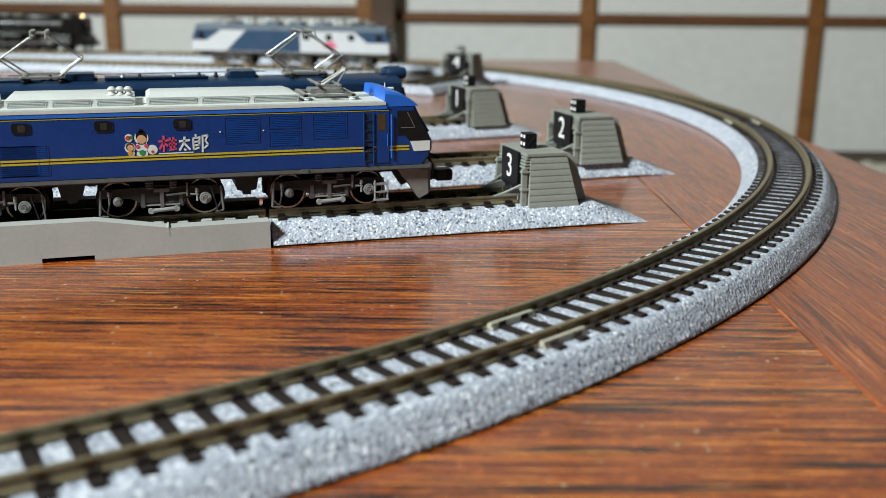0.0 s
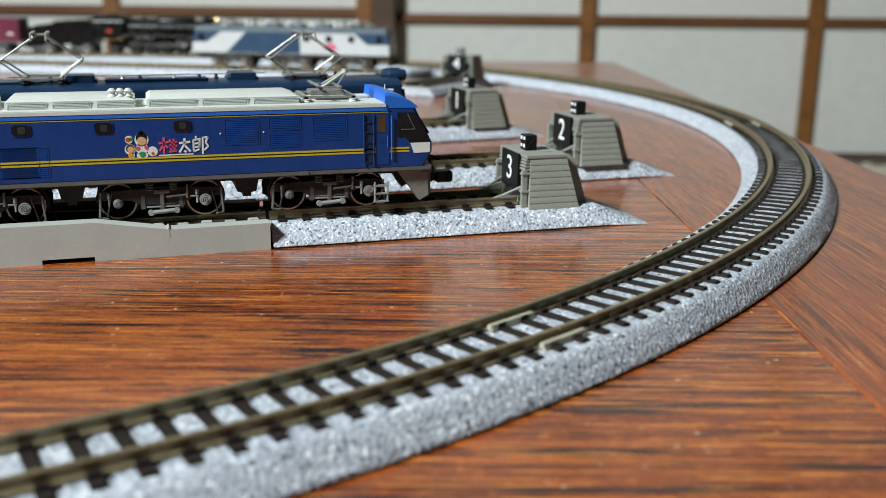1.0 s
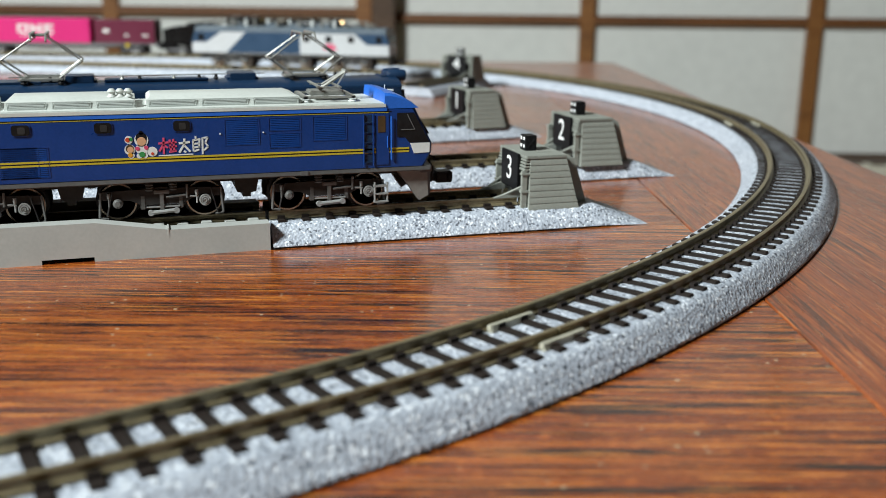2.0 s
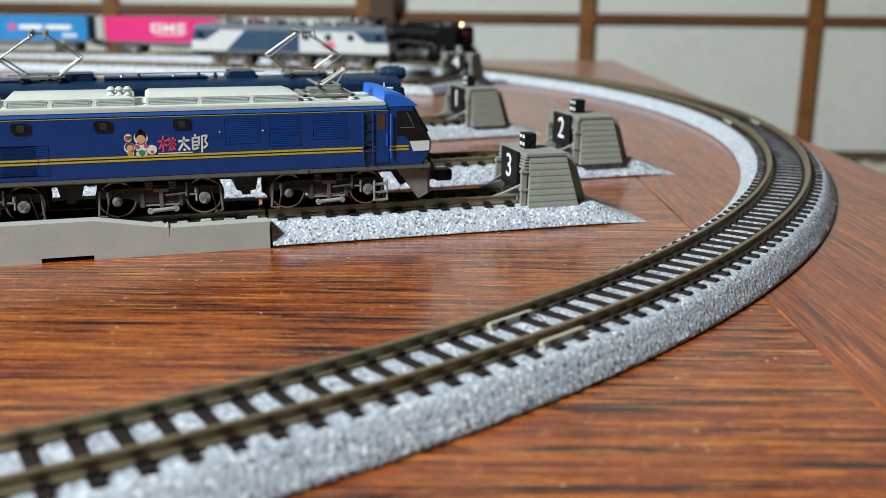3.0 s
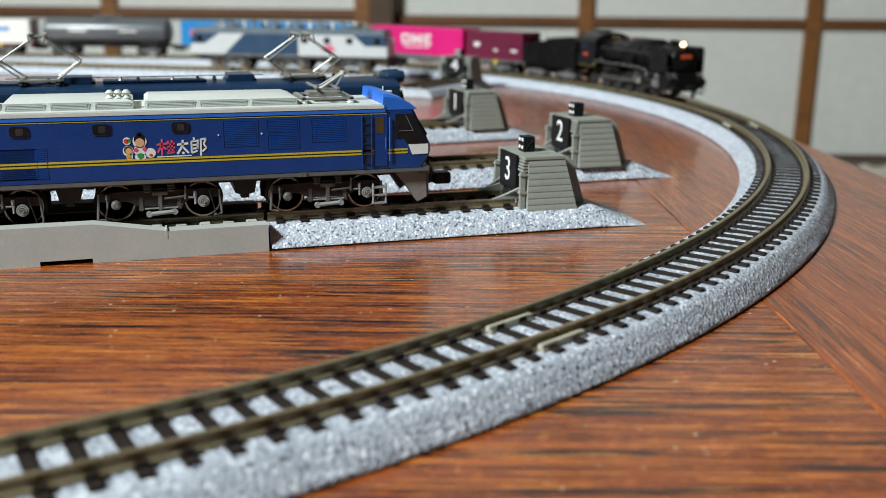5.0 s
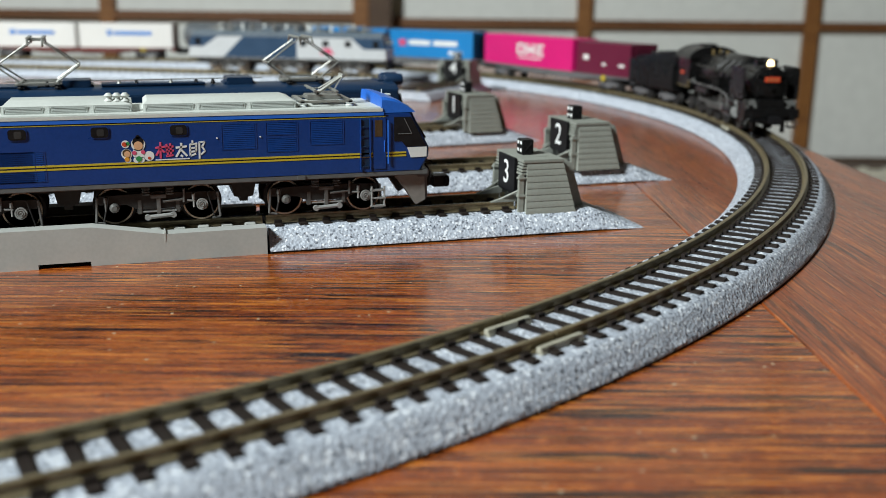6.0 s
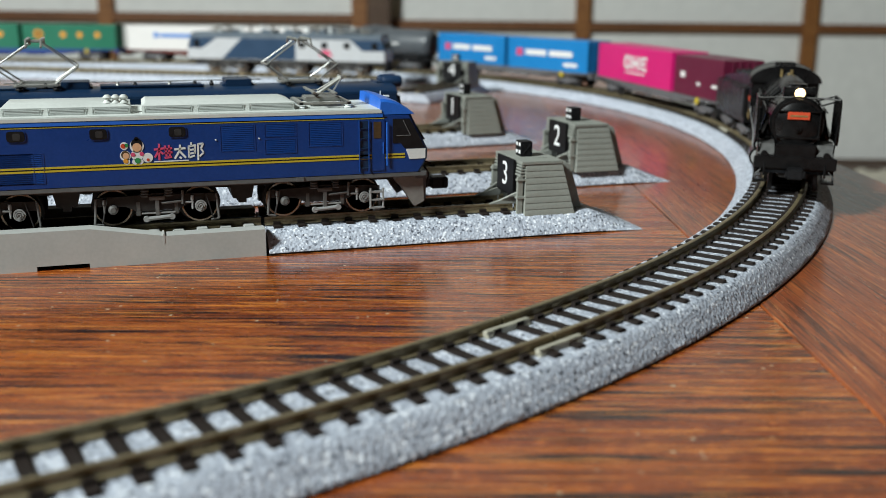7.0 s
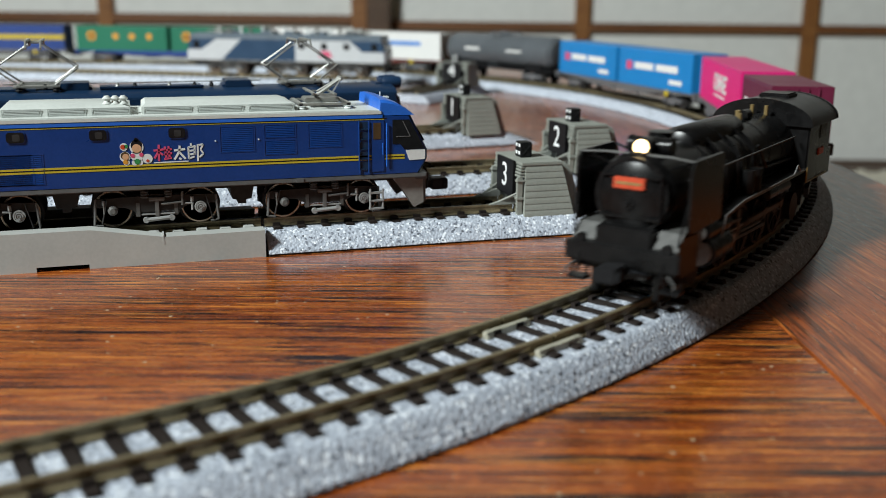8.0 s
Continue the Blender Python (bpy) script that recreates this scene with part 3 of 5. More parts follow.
    for a in (-wheelbase / 2, wheelbase / 2):
        for y in (-4.9, 4.9):
            sg = 1 if y > 0 else -1
            part("wheel", Shape().turned([(-1.1 * sg, 4.15), (-0.8 * sg, 4.2), (-0.7 * sg, 3.72), (0.75 * sg, 3.62), (0.8 * sg, 3.3), (0.55 * sg, 3.2), (0.55 * sg, 1.2), (0.9 * sg, 1.0), (0.95 * sg, 0.5)], (x + a, y, 3.72), "y", 28), WHEEL, bg)
            part("tyre", Shape().turned([(0.7 * sg, 3.64), (0.86 * sg, 3.62), (0.86 * sg, 3.3), (0.7 * sg, 3.3)], (x + a, y, 3.72), "y", 28), STEEL, bg, "bright steel tyre")
    return bg


def rounded(x0, x1, z0, z1, r, n=4):
    """Outline of a rectangle with round corners."""
    pts = []
    for cx, cz, a in ((x1 - r, z1 - r, 0), (x0 + r, z1 - r, 90), (x0 + r, z0 + r, 180), (x1 - r, z0 + r, 270)):
        pts += [(cx + r * math.cos(radians(a + 90 * i / n)), cz + r * math.sin(radians(a + 90 * i / n))) for i in range(n + 1)]
    return pts


def grille(x0, x1, z0, z1, y, n, sg):
    """A louvred panel: a frame and n slats standing proud of the side at y."""
    s = Shape()
    h = (z1 - z0) / n
    for i in range(n):
        s.prism([(y, z0 + i * h + 0.04), (y + sg * 0.06, z0 + i * h + 0.04), (y, z0 + i * h + h * 0.8)], x0 + 0.25, x1 - 0.25, "x")
    t = 0.12
    for a, b, c, d in ((x0, x1, z0 - t, z0), (x0, x1, z1, z1 + t), (x0 - t, x0, z0 - t, z1 + t), (x1, x1 + t, z0 - t, z1 + t)):
        s.box(a, b, min(y, y + sg * 0.06), max(y, y + sg * 0.06), c, d)
    return s


def coupler(parent, x, z=4.6, sg=1):
    s = Shape().box(*sorted((x, x + sg * 3.2)), -1.0, 1.0, z - 0.9, z + 0.9, 0.15).box(*sorted((x + sg * 3.0, x + sg * 6.8)), -1.7, 1.7, z - 1.25, z + 1.25, 0.25).box(*sorted((x + sg * 5.6, x + sg * 6.6)), -2.3, 2.3, z - 0.8, z + 0.8, 0.2)
    return part("coupler", s, BLACK, parent, "black knuckle coupler")


def cab_shell(front, length, z0, z1, half, slope=3.6, nose=(0.2, 0.0, 0.2)):
    """Body block with raked cab fronts at both ends; local x runs back from the nose."""
    def ring(y, c):
        a, b, d = nose
        return [(front - a, y, z0), (front - b, y, z0 + 2.7), (front - d, y, z0 + 4.9), (front - slope, y, z1 - c),
                (front - length + slope, y, z1 - c), (front - length + d, y, z0 + 4.9), (front - length + b, y, z0 + 2.7), (front - length + a, y, z0)]
    return Shape().loft([[(x - (0.5 if x > front - 6 else -0.5 if x < front - length + 6 else 0), -half, z) for x, _, z in ring(0, 0.3)], ring(-half + 0.5, 0), ring(half - 0.5, 0),
                         [(x - (0.5 if x > front - 6 else -0.5 if x < front - length + 6 else 0), half, z) for x, _, z in ring(0, 0.3)]])


def build_loco_blue():
    """Modern six-axle electric locomotive, blue with pale roof."""
    L = thing("electric_locomotive", "blue model electric locomotive with white roof and yellow stripes", "model locomotive", "electric locomotives")
    ln, h = 113.0, 9.6
    part("body", cab_shell(0, ln, 8.9, 21.1, h, 3.9, (1.9, 0.3, 0.25)), BLUE, L, "deep blue painted body shell")
    part("skirt", Shape().box(-ln + 0.4, -0.3, -h + 0.05, h - 0.05, 7.8, 8.95, 0.2), SKIRT, L, "dark grey sill")
    for sg in (-1, 1):
        y = sg * h

        def slab(name, x0, x1, z0, z1, mat, d=0.09, label=""):
            return part(name, Shape().box(x0, x1, *sorted((y - sg * 0.1, y + sg * d)), z0, z1), mat, L, label)
        slab("yellow_stripe", -ln + 5.5, -5.2, 12.55, 12.92, YELLOW, 0.06)
        slab("yellow_stripe", -ln + 5.5, -5.2, 11.92, 12.28, YELLOW, 0.06)
        slab("dark_line", -ln + 5.5, -5.2, 12.28, 12.55, BLACK, 0.045)
        slab("upper_stripe", -ln + 13, -9.6, 20.2, 20.32, YELLOW, 0.05)
        slab("dark_line", -ln + 13, -9, 20.32, 20.55, BLACK, 0.045)
        slab("upper_band", -ln + 10, -9.9, 20.55, 21.35, BLUE_LIGHT, 0.12)
        slab("roof_edge", -ln + 10, -10.2, 21.35, 22.0, ROOF_WHITE, 0.2)
        for x in (-79.6, -65.2, -50.8, -ln + 22):
            w = part("window", Shape().prism(rounded(x - 1.75, x + 1.75, 17.65, 19.95, 0.7), *sorted((y - sg * 0.2, y + sg * 0.14)), "y"), BLUE, L)
            part("pane", Shape().prism(rounded(x - 1.55, x + 1.55, 17.82, 19.78, 0.55), *sorted((y - sg * 0.2, y + sg * 0.2)), "y"), BLACK_GLOSS, w, "dark window pane")
            part("window_back", Shape().prism(rounded(x - 0.5, x + 0.8, 18.1, 19.4, 0.3), *sorted((y - sg * 0.2, y + sg * 0.23)), "y"), UNDER, w)
        for x0, x1, z0, z1, n in ((-42.6, -36.0, 14.7, 19.6, 13), (-34.0, -27.8, 17.3, 19.7, 7), (-34.0, -27.8, 13.9, 16.6, 7), (-25.2, -18.4, 15.0, 19.7, 13), (-83.6, -75.2, 9.9, 15.4, 15), (-ln + 27, -ln + 36, 9.9, 15.4, 15)):
            part("louvre", grille(x0, x1, z0, z1, y, n, sg), BLUE, L)
        for k in range(5):
            part("cab_step", Shape().box(-14.7, -13.0, *sorted((y - sg * 0.05, y + sg * 0.25)), 10.0 + k * 2.05, 10.25 + k * 2.05).box(-14.7, -13.0, *sorted((y, y + sg * 0.06)), 10.25 + k * 2.05, 11.6 + k * 2.05), NAVY, L)
        part("step_rail", Shape().rod((-14.9, y + sg * 0.25, 9.4), (-14.9, y + sg * 0.25, 20.0), 0.13).rod((-12.9, y + sg * 0.25, 9.4), (-12.9, y + sg * 0.25, 20.0), 0.13), BLUE, L)
        d = part("cab_door", Shape().box(-12.3, -9.5, *sorted((y - sg * 0.1, y + sg * 0.14)), 9.4, 20.1, 0.08), BLUE, L)
        part("door_window", Shape().box(-11.9, -10.3, *sorted((y, y + sg * 0.19)), 16.2, 19.6), BROWN_WIN, d, "brown-tinted door window")
        part("door_handle", Shape().rod((-9.9, y + sg * 0.3, 13.0), (-9.9, y + sg * 0.3, 15.4), 0.1), BLUE_LIGHT, d)
        part("handrail", Shape().rod((-9.1, y + sg * 0.35, 10.5), (-9.1, y + sg * 0.35, 19.5), 0.14), BLUE_LIGHT, L)
        part("cab_window", Shape().prism([(-7.8, 15.1), (-6.2, 15.1), (-5.2, 13.85), (-0.85, 13.85), (-4.2, 20.1), (-7.8, 20.1)], *sorted((y - sg * 0.3, y + sg * 0.1)), "y"), BLACK_GLOSS, L, "black cab side window")
        part("window_rim", Shape().rod((-7.0, y + sg * 0.12, 16.6), (-4.0, y + sg * 0.12, 16.6), 0.09).rod((-4.0, y + sg * 0.12, 16.6), (-5.6, y + sg * 0.12, 19.8), 0.09), SKIRT, L)
        part("nose_panel", Shape().prism([(-5.0, 13.75), (-0.75, 13.75), (-0.8, 11.7), (-4.2, 11.6)], *sorted((y - sg * 0.6, y + sg * 0.12)), "y"), WHITE, L, "white nose panel")
        part("snow_plough", Shape().prism([(-7.4, 7.8), (-3.0, 7.8), (-0.8, 7.7), (-0.6, 2.2), (-2.6, 1.2), (-3.6, 2.6), (-5.2, 5.0)], *sorted((sg * 6.2, sg * 8.2)), "y"), PLOUGH, L, "grey snow plough")
        part("foot_step", Shape().rod((-12.4, sg * 8.7, 5.6), (-12.4, sg * 8.7, 1.5), 0.22).rod((-9.7, sg * 8.7, 5.6), (-9.7, sg * 8.7, 1.5), 0.22).box(-12.6, -9.5, *sorted((sg * 8.2, sg * 9.0)), 1.3, 1.65).box(-12.6, -9.5, *sorted((sg * 8.2, sg * 9.0)), 3.0, 3.3).box(-12.6, -9.5, *sorted((sg * 7.6, sg * 8.9)), 4.6, 5.0), PALE, L, "pale grey bogie foot step")
        # print on the side: small figures and strokes as plain shapes
        if sg < 0:
            q = -h - 0.02
            disc = [(0.06, 1.0), (-0.06, 1.0)]

            def dot(x, z, r, mat, lift=0.0):
                part("print_mark", Shape().turned([(a - lift, r * k) for a, k in disc], (x, q, z), "y", 16), mat, L)

            def strokes(lines, w, mat, label=""):
                sh = Shape()
                for x0, z0, x1, z1 in lines:
                    d = Vector((x1 - x0, z1 - z0)).normalized() * w
                    sh.prism([(x0 - d.y, z0 + d.x), (x0 + d.y, z0 - d.x), (x1 + d.y, z1 - d.x), (x1 - d.y, z1 + d.x)], q - 0.07, q + 0.1, "y")
                part("lettering_bar", sh, mat, L, label)
            # pale outlines, then coloured spots on them
            for x, z, r in ((-58.4, 16.3, 1.3), (-58.4, 14.6, 1.15), (-60.6, 14.5, 1.0), (-60.7, 16.4, 0.75), (-56.5, 14.0, 0.95), (-58.9, 13.3, 0.55), (-57.9, 13.3, 0.55), (-60.4, 13.4, 0.6)):
                dot(x, z, r, WHITE)
            dot(-58.4, 16.7, 1.05, BLACK, 0.03)
            dot(-58.4, 16.05, 0.85, SKIN, 0.06)
            dot(-58.4, 17.7, 0.4, BLACK, 0.03)
            dot(-60.6, 14.7, 0.78, BROWN_WIN, 0.03)
            dot(-60.5, 14.5, 0.6, SKIN, 0.06)
            dot(-60.6, 13.5, 0.45, ORANGE, 0.06)
            dot(-60.9, 16.4, 0.45, PLATE_RED, 0.05)
            dot(-60.3, 16.5, 0.35, GREEN_P, 0.05)
            dot(-59.2, 14.7, 0.4, RED_PINK, 0.05)
            dot(-57.6, 14.8, 0.4, RED_PINK, 0.05)
            dot(-58.4, 13.5, 0.55, GREEN_P, 0.05)
            dot(-56.5, 13.6, 0.28, PLATE_RED, 0.05)
            strokes([(-55.3, 15.5, -53.4, 15.7), (-54.3, 16.6, -54.4, 13.4), (-54.4, 15.3, -55.2, 14.0), (-54.3, 15.2, -53.6, 14.6), (-53.2, 16.2, -53.0, 13.9), (-52.5, 16.3, -52.4, 14.0), (-53.4, 15.4, -51.9, 15.7), (-53.4, 14.7, -51.9, 14.9), (-53.4, 13.8, -52.0, 14.0)], 0.19, RED_PINK, "pink lettering bars")
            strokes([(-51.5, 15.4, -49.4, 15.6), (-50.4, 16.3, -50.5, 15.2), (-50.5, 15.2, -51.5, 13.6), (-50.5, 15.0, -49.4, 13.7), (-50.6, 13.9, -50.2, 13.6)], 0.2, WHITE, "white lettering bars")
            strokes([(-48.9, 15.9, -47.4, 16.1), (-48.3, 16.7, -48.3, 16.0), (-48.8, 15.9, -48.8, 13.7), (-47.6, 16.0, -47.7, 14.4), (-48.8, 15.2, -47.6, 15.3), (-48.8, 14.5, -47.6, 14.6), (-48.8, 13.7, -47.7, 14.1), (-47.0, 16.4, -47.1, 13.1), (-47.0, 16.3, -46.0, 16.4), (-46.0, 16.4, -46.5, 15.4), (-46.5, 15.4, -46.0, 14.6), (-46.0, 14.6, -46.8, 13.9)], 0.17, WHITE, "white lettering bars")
            strokes([(-55.4, 13.15, -48.9, 13.2)], 0.1, WHITE)
    part("windscreen", Shape().add([(-0.25, -7.6, 15.4), (-0.25, 7.6, 15.4), (-3.4, 7.4, 20.4), (-3.4, -7.4, 20.4), (-0.9, -7.6, 15.2), (-0.9, 7.6, 15.2), (-4, 7.4, 20.4), (-4, -7.4, 20.4)], [(0, 1, 2, 3), (4, 7, 6, 5), (0, 3, 7, 4), (1, 5, 6, 2), (0, 4, 5, 1), (3, 2, 6, 7)]), BLACK_GLOSS, L, "black windscreen")
    part("nose_panel", Shape().box(-1.0, -0.1, -9.0, 9.0, 11.7, 13.7, 0.1), WHITE, L, "white nose panel")
    part("buffer_beam", Shape().box(-2.5, 0.1, -8.8, 8.8, 7.2, 8.9, 0.2).box(-1.4, 0.6, -6, 6, 1.6, 7.2, 0.3), SKIRT, L)
    part("brake_hose", Shape().rod((0.2, -5.4, 9.5), (1.2, -5.4, 7.5), 0.25).rod((1.2, -5.4, 7.5), (0.8, -5.4, 4.5), 0.25).rod((0.2, -4.4, 10.4), (2.0, -4.6, 9.6), 0.2), BLACK, L)
    part("roof", Shape().box(-ln + 9.8, -9.8, -h + 0.15, h - 0.15, 20.9, 22.15, 0.25), ROOF_WHITE, L, "pale grey roof deck")
    for x0 in (0, -ln + 13.4):
        prof = [(-10.5, 21.0), (-10.3, 24.5), (-9.4, 24.5), (-7.8, 24.1), (-6.2, 23.4), (-4.6, 22.4), (-3.4, 21.3), (-3.2, 21.0)]
        if x0:
            prof = [(-ln - p, z) for p, z in prof]
        rings = []
        for y, k in ((-h, 0.74), (-h + 0.5, 0.9), (-6.0, 0.98), (0, 1.0), (6.0, 0.98), (h - 0.5, 0.9), (h, 0.74)):
            rings.append([(p, y, 21.0 + (z - 21.0) * k + 0.02) for p, z in prof])
        part("cab_roof", Shape().loft(rings), BLUE_LIGHT, L, "bright blue domed cab roof")
    for x0, x1 in ((-57.2, -27.2), (-82.5, -58.8), (-104, -84)):
        r = Shape().loft([[(x0 + 0.2, -6.6, 22.1), (x1 - 0.2, -6.6, 22.1), (x1 - 0.2, 6.6, 22.1), (x0 + 0.2, 6.6, 22.1)], [(x0 + 0.3, -6.4, 23.6), (x1 - 0.3, -6.4, 23.6), (x1 - 0.3, 6.4, 23.6), (x0 + 0.3, 6.4, 23.6)],
                          [(x0 + 1.0, -5.4, 24.2), (x1 - 2.0, -5.4, 24.2), (x1 - 2.0, 5.4, 24.2), (x0 + 1.0, 5.4, 24.2)]])
        hs = part("roof_housing", r, ROOF_WHITE, L, "pale roof equipment housing")
        for sg in (-1, 1):
            for k in range(3):
                w = (x1 - x0) / 3
                part("housing_grille", grille(x0 + k * w + 0.8, x0 + (k + 1) * w - 0.5, 22.35, 23.45, sg * 6.56, 4, sg), ROOF_GREY, hs)
    for k in range(3):
        part("roof_insulator", Shape().turned([(0, 0.5), (0.5, 0.9), (1.0, 0.5), (1.5, 0.9), (2.0, 0.4)], (-63.2 + k * 1.5, -4.8, 23.7), "z", 10), ROOF_WHITE, L)
    p = part("pantograph", Shape().box(-26.5, -15.5, -5.6, -5.0, 22.9, 23.4, 0.1).box(-26.5, -15.5, 5.0, 5.6, 22.9, 23.4, 0.1).box(-26.3, -25.4, -5.6, 5.6, 22.9, 23.5, 0.1).box(-16.5, -15.6, -5.6, 5.6, 22.9, 23.5, 0.1).box(-24.5, -17.2, -2.6, 2.6, 23.2, 24.2, 0.2), SILVER, L, "grey pantograph frame")
    part("lower_arm", Shape().rod((-22.5, -1.2, 24.2), (-16.6, -1.0, 28.0), 0.42).rod((-22.0, 1.2, 24.2), (-16.6, 1.0, 28.0), 0.3).rod((-16.6, -2.0, 28.0), (-16.6, 2.0, 28.0), 0.4), SILVER, p)
    part("upper_arm", Shape().rod((-16.6, 0.6, 28.0), (-21.5, 0.5, 25.2), 0.28).rod((-16.6, -1.4, 28.0), (-18.9, -2.4, 25.0), 0.22), SILVER, p)
    part("contact_strip", Shape().box(-23.6, -22.9, -6.2, 6.2, 25.2, 25.6, 0.1).box(-19.2, -18.5, -6.2, 6.2, 25.0, 25.4, 0.1).box(-23.4, -18.7, -4.1, -3.7, 24.9, 25.2).box(-23.4, -18.7, 3.7, 4.1, 24.9, 25.2), SILVER, p)
    for y in (-5.3, 5.3):
        for x in (-25.8, -16.2):
            part("insulator", Shape().turned([(0, 0.7), (0.25, 0.9), (0.5, 0.6), (0.75, 0.9)], (x, y, 22.1), "z", 10), WHITE, p)
    for k in range(3):
        build_bogie(L, -21.9 - k * 33.4)
    for x in (-38.6, -72.0):
        part("underfloor_box", Shape().prism([(x - 2.6, 7.9), (x + 2.6, 7.9), (x + 1.9, 4.6), (x + 0.8, 4.4), (x + 0.8, 3.6), (x - 0.8, 3.6), (x - 0.8, 4.4), (x - 1.9, 4.6)], -6.6, 6.6, "y"), UNDER, L, "dark underfloor equipment box")
    for x in (-35.2, -43.6):
        part("rivet", Shape().cyl((x, -h - 0.05, 17.0), 0.16, 0.2, "y", 8), WHITE, L)
    part("sill_plate", Shape().box(-28.0, -26.4, -h - 0.12, -h + 0.2, 7.9, 8.8, 0.05), SKIRT, L)
    for sg in (-1, 1):
        part("wiper", Shape().rod((-0.5, sg * 3.2, 15.2), (-2.9, sg * 4.6, 19.4), 0.1), SILVER, L)
        part("marker_light", Shape().cyl((-0.3, sg * 7.2, 12.7), 0.7, 0.6, "x", 12), SILVER, L)
    part("roof_antenna", Shape().rod((-8.6, -2.4, 24.2), (-8.6, -2.4, 25.2), 0.12).box(-7.6, -6.4, -1.6, -0.6, 23.7, 24.1, 0.05), WHITE, L)
    part("chassis", Shape().box(-ln + 3, -3, -5.0, 5.0, 6.6, 8.0, 0.2), UNDER, L)
    coupler(L, 0.2)
    coupler(L, -ln - 0.2, sg=-1)
    return L


def build_diamond_pantograph(parent, x, z, reach=9.0, rise=11.5):
    base = part("pantograph", Shape().box(x - 4.5, x + 4.5, -5.8, -5.0, z + 0.9, z + 1.4, 0.1).box(x - 4.5, x + 4.5, 5.0, 5.8, z + 0.9, z + 1.4, 0.1).box(x - 4.4, x - 3.6, -5.6, 5.6, z + 0.9, z + 1.5, 0.1).box(x + 3.6, x + 4.4, -5.6, 5.6, z + 0.9, z + 1.5, 0.1).box(x - 5.5, x + 5.5, -3, 3, z + 0.4, z + 0.9, 0.1), SILVER, parent, "silver raised diamond pantograph")
    for sg in (-1, 1):
        for y in (-4.8, 4.8):
            part("lower_arm", Shape().rod((x + sg * 3.8, y, z + 1.4), (x + sg * reach, y * 0.8, z + 5.2), 0.23), SILVER, base)
            part("upper_arm", Shape().rod((x + sg * reach, y * 0.8, z + 5.2), (x + sg * 1.2, y * 0.55, z + rise - 0.8), 0.17), SILVER, base)
        part("knee_rod", Shape().rod((x + sg * reach, -4.4, z + 5.2), (x + sg * reach, 4.4, z + 5.2), 0.22).rod((x + sg * reach, -4, z + 5.2), (x + sg * 1.4, 2.4, z + rise - 1.4), 0.12), SILVER, base)
        part("contact_strip", Shape().box(x + sg * 1.6 - 0.4, x + sg * 1.6 + 0.4, -6.0, 6.0, z + rise - 0.3, z + rise + 0.15, 0.1).rod((x + sg * 1.6, -6.0, z + rise), (x + sg * 1.6, -8.2, z + rise - 1.6), 0.24).rod((x + sg * 1.6, 6.0, z + rise), (x + sg * 1.6, 8.2, z + rise - 1.6), 0.24), SILVER, base)
    part("head_frame", Shape().rod((x - 1.6, -2.6, z + rise - 0.5), (x + 1.6, -2.6, z + rise - 0.5), 0.25).rod((x - 1.6, 2.6, z + rise - 0.5), (x + 1.6, 2.6, z + rise - 0.5), 0.25), SILVER, base)
    for y in (-5.4, 5.4):
        for a in (-4, 4):
            part("insulator", Shape().turned([(0, 0.6), (0.3, 0.85), (0.6, 0.55), (0.9, 0.8)], (x + a, y, z), "z", 8), BLACK, base)
    return base


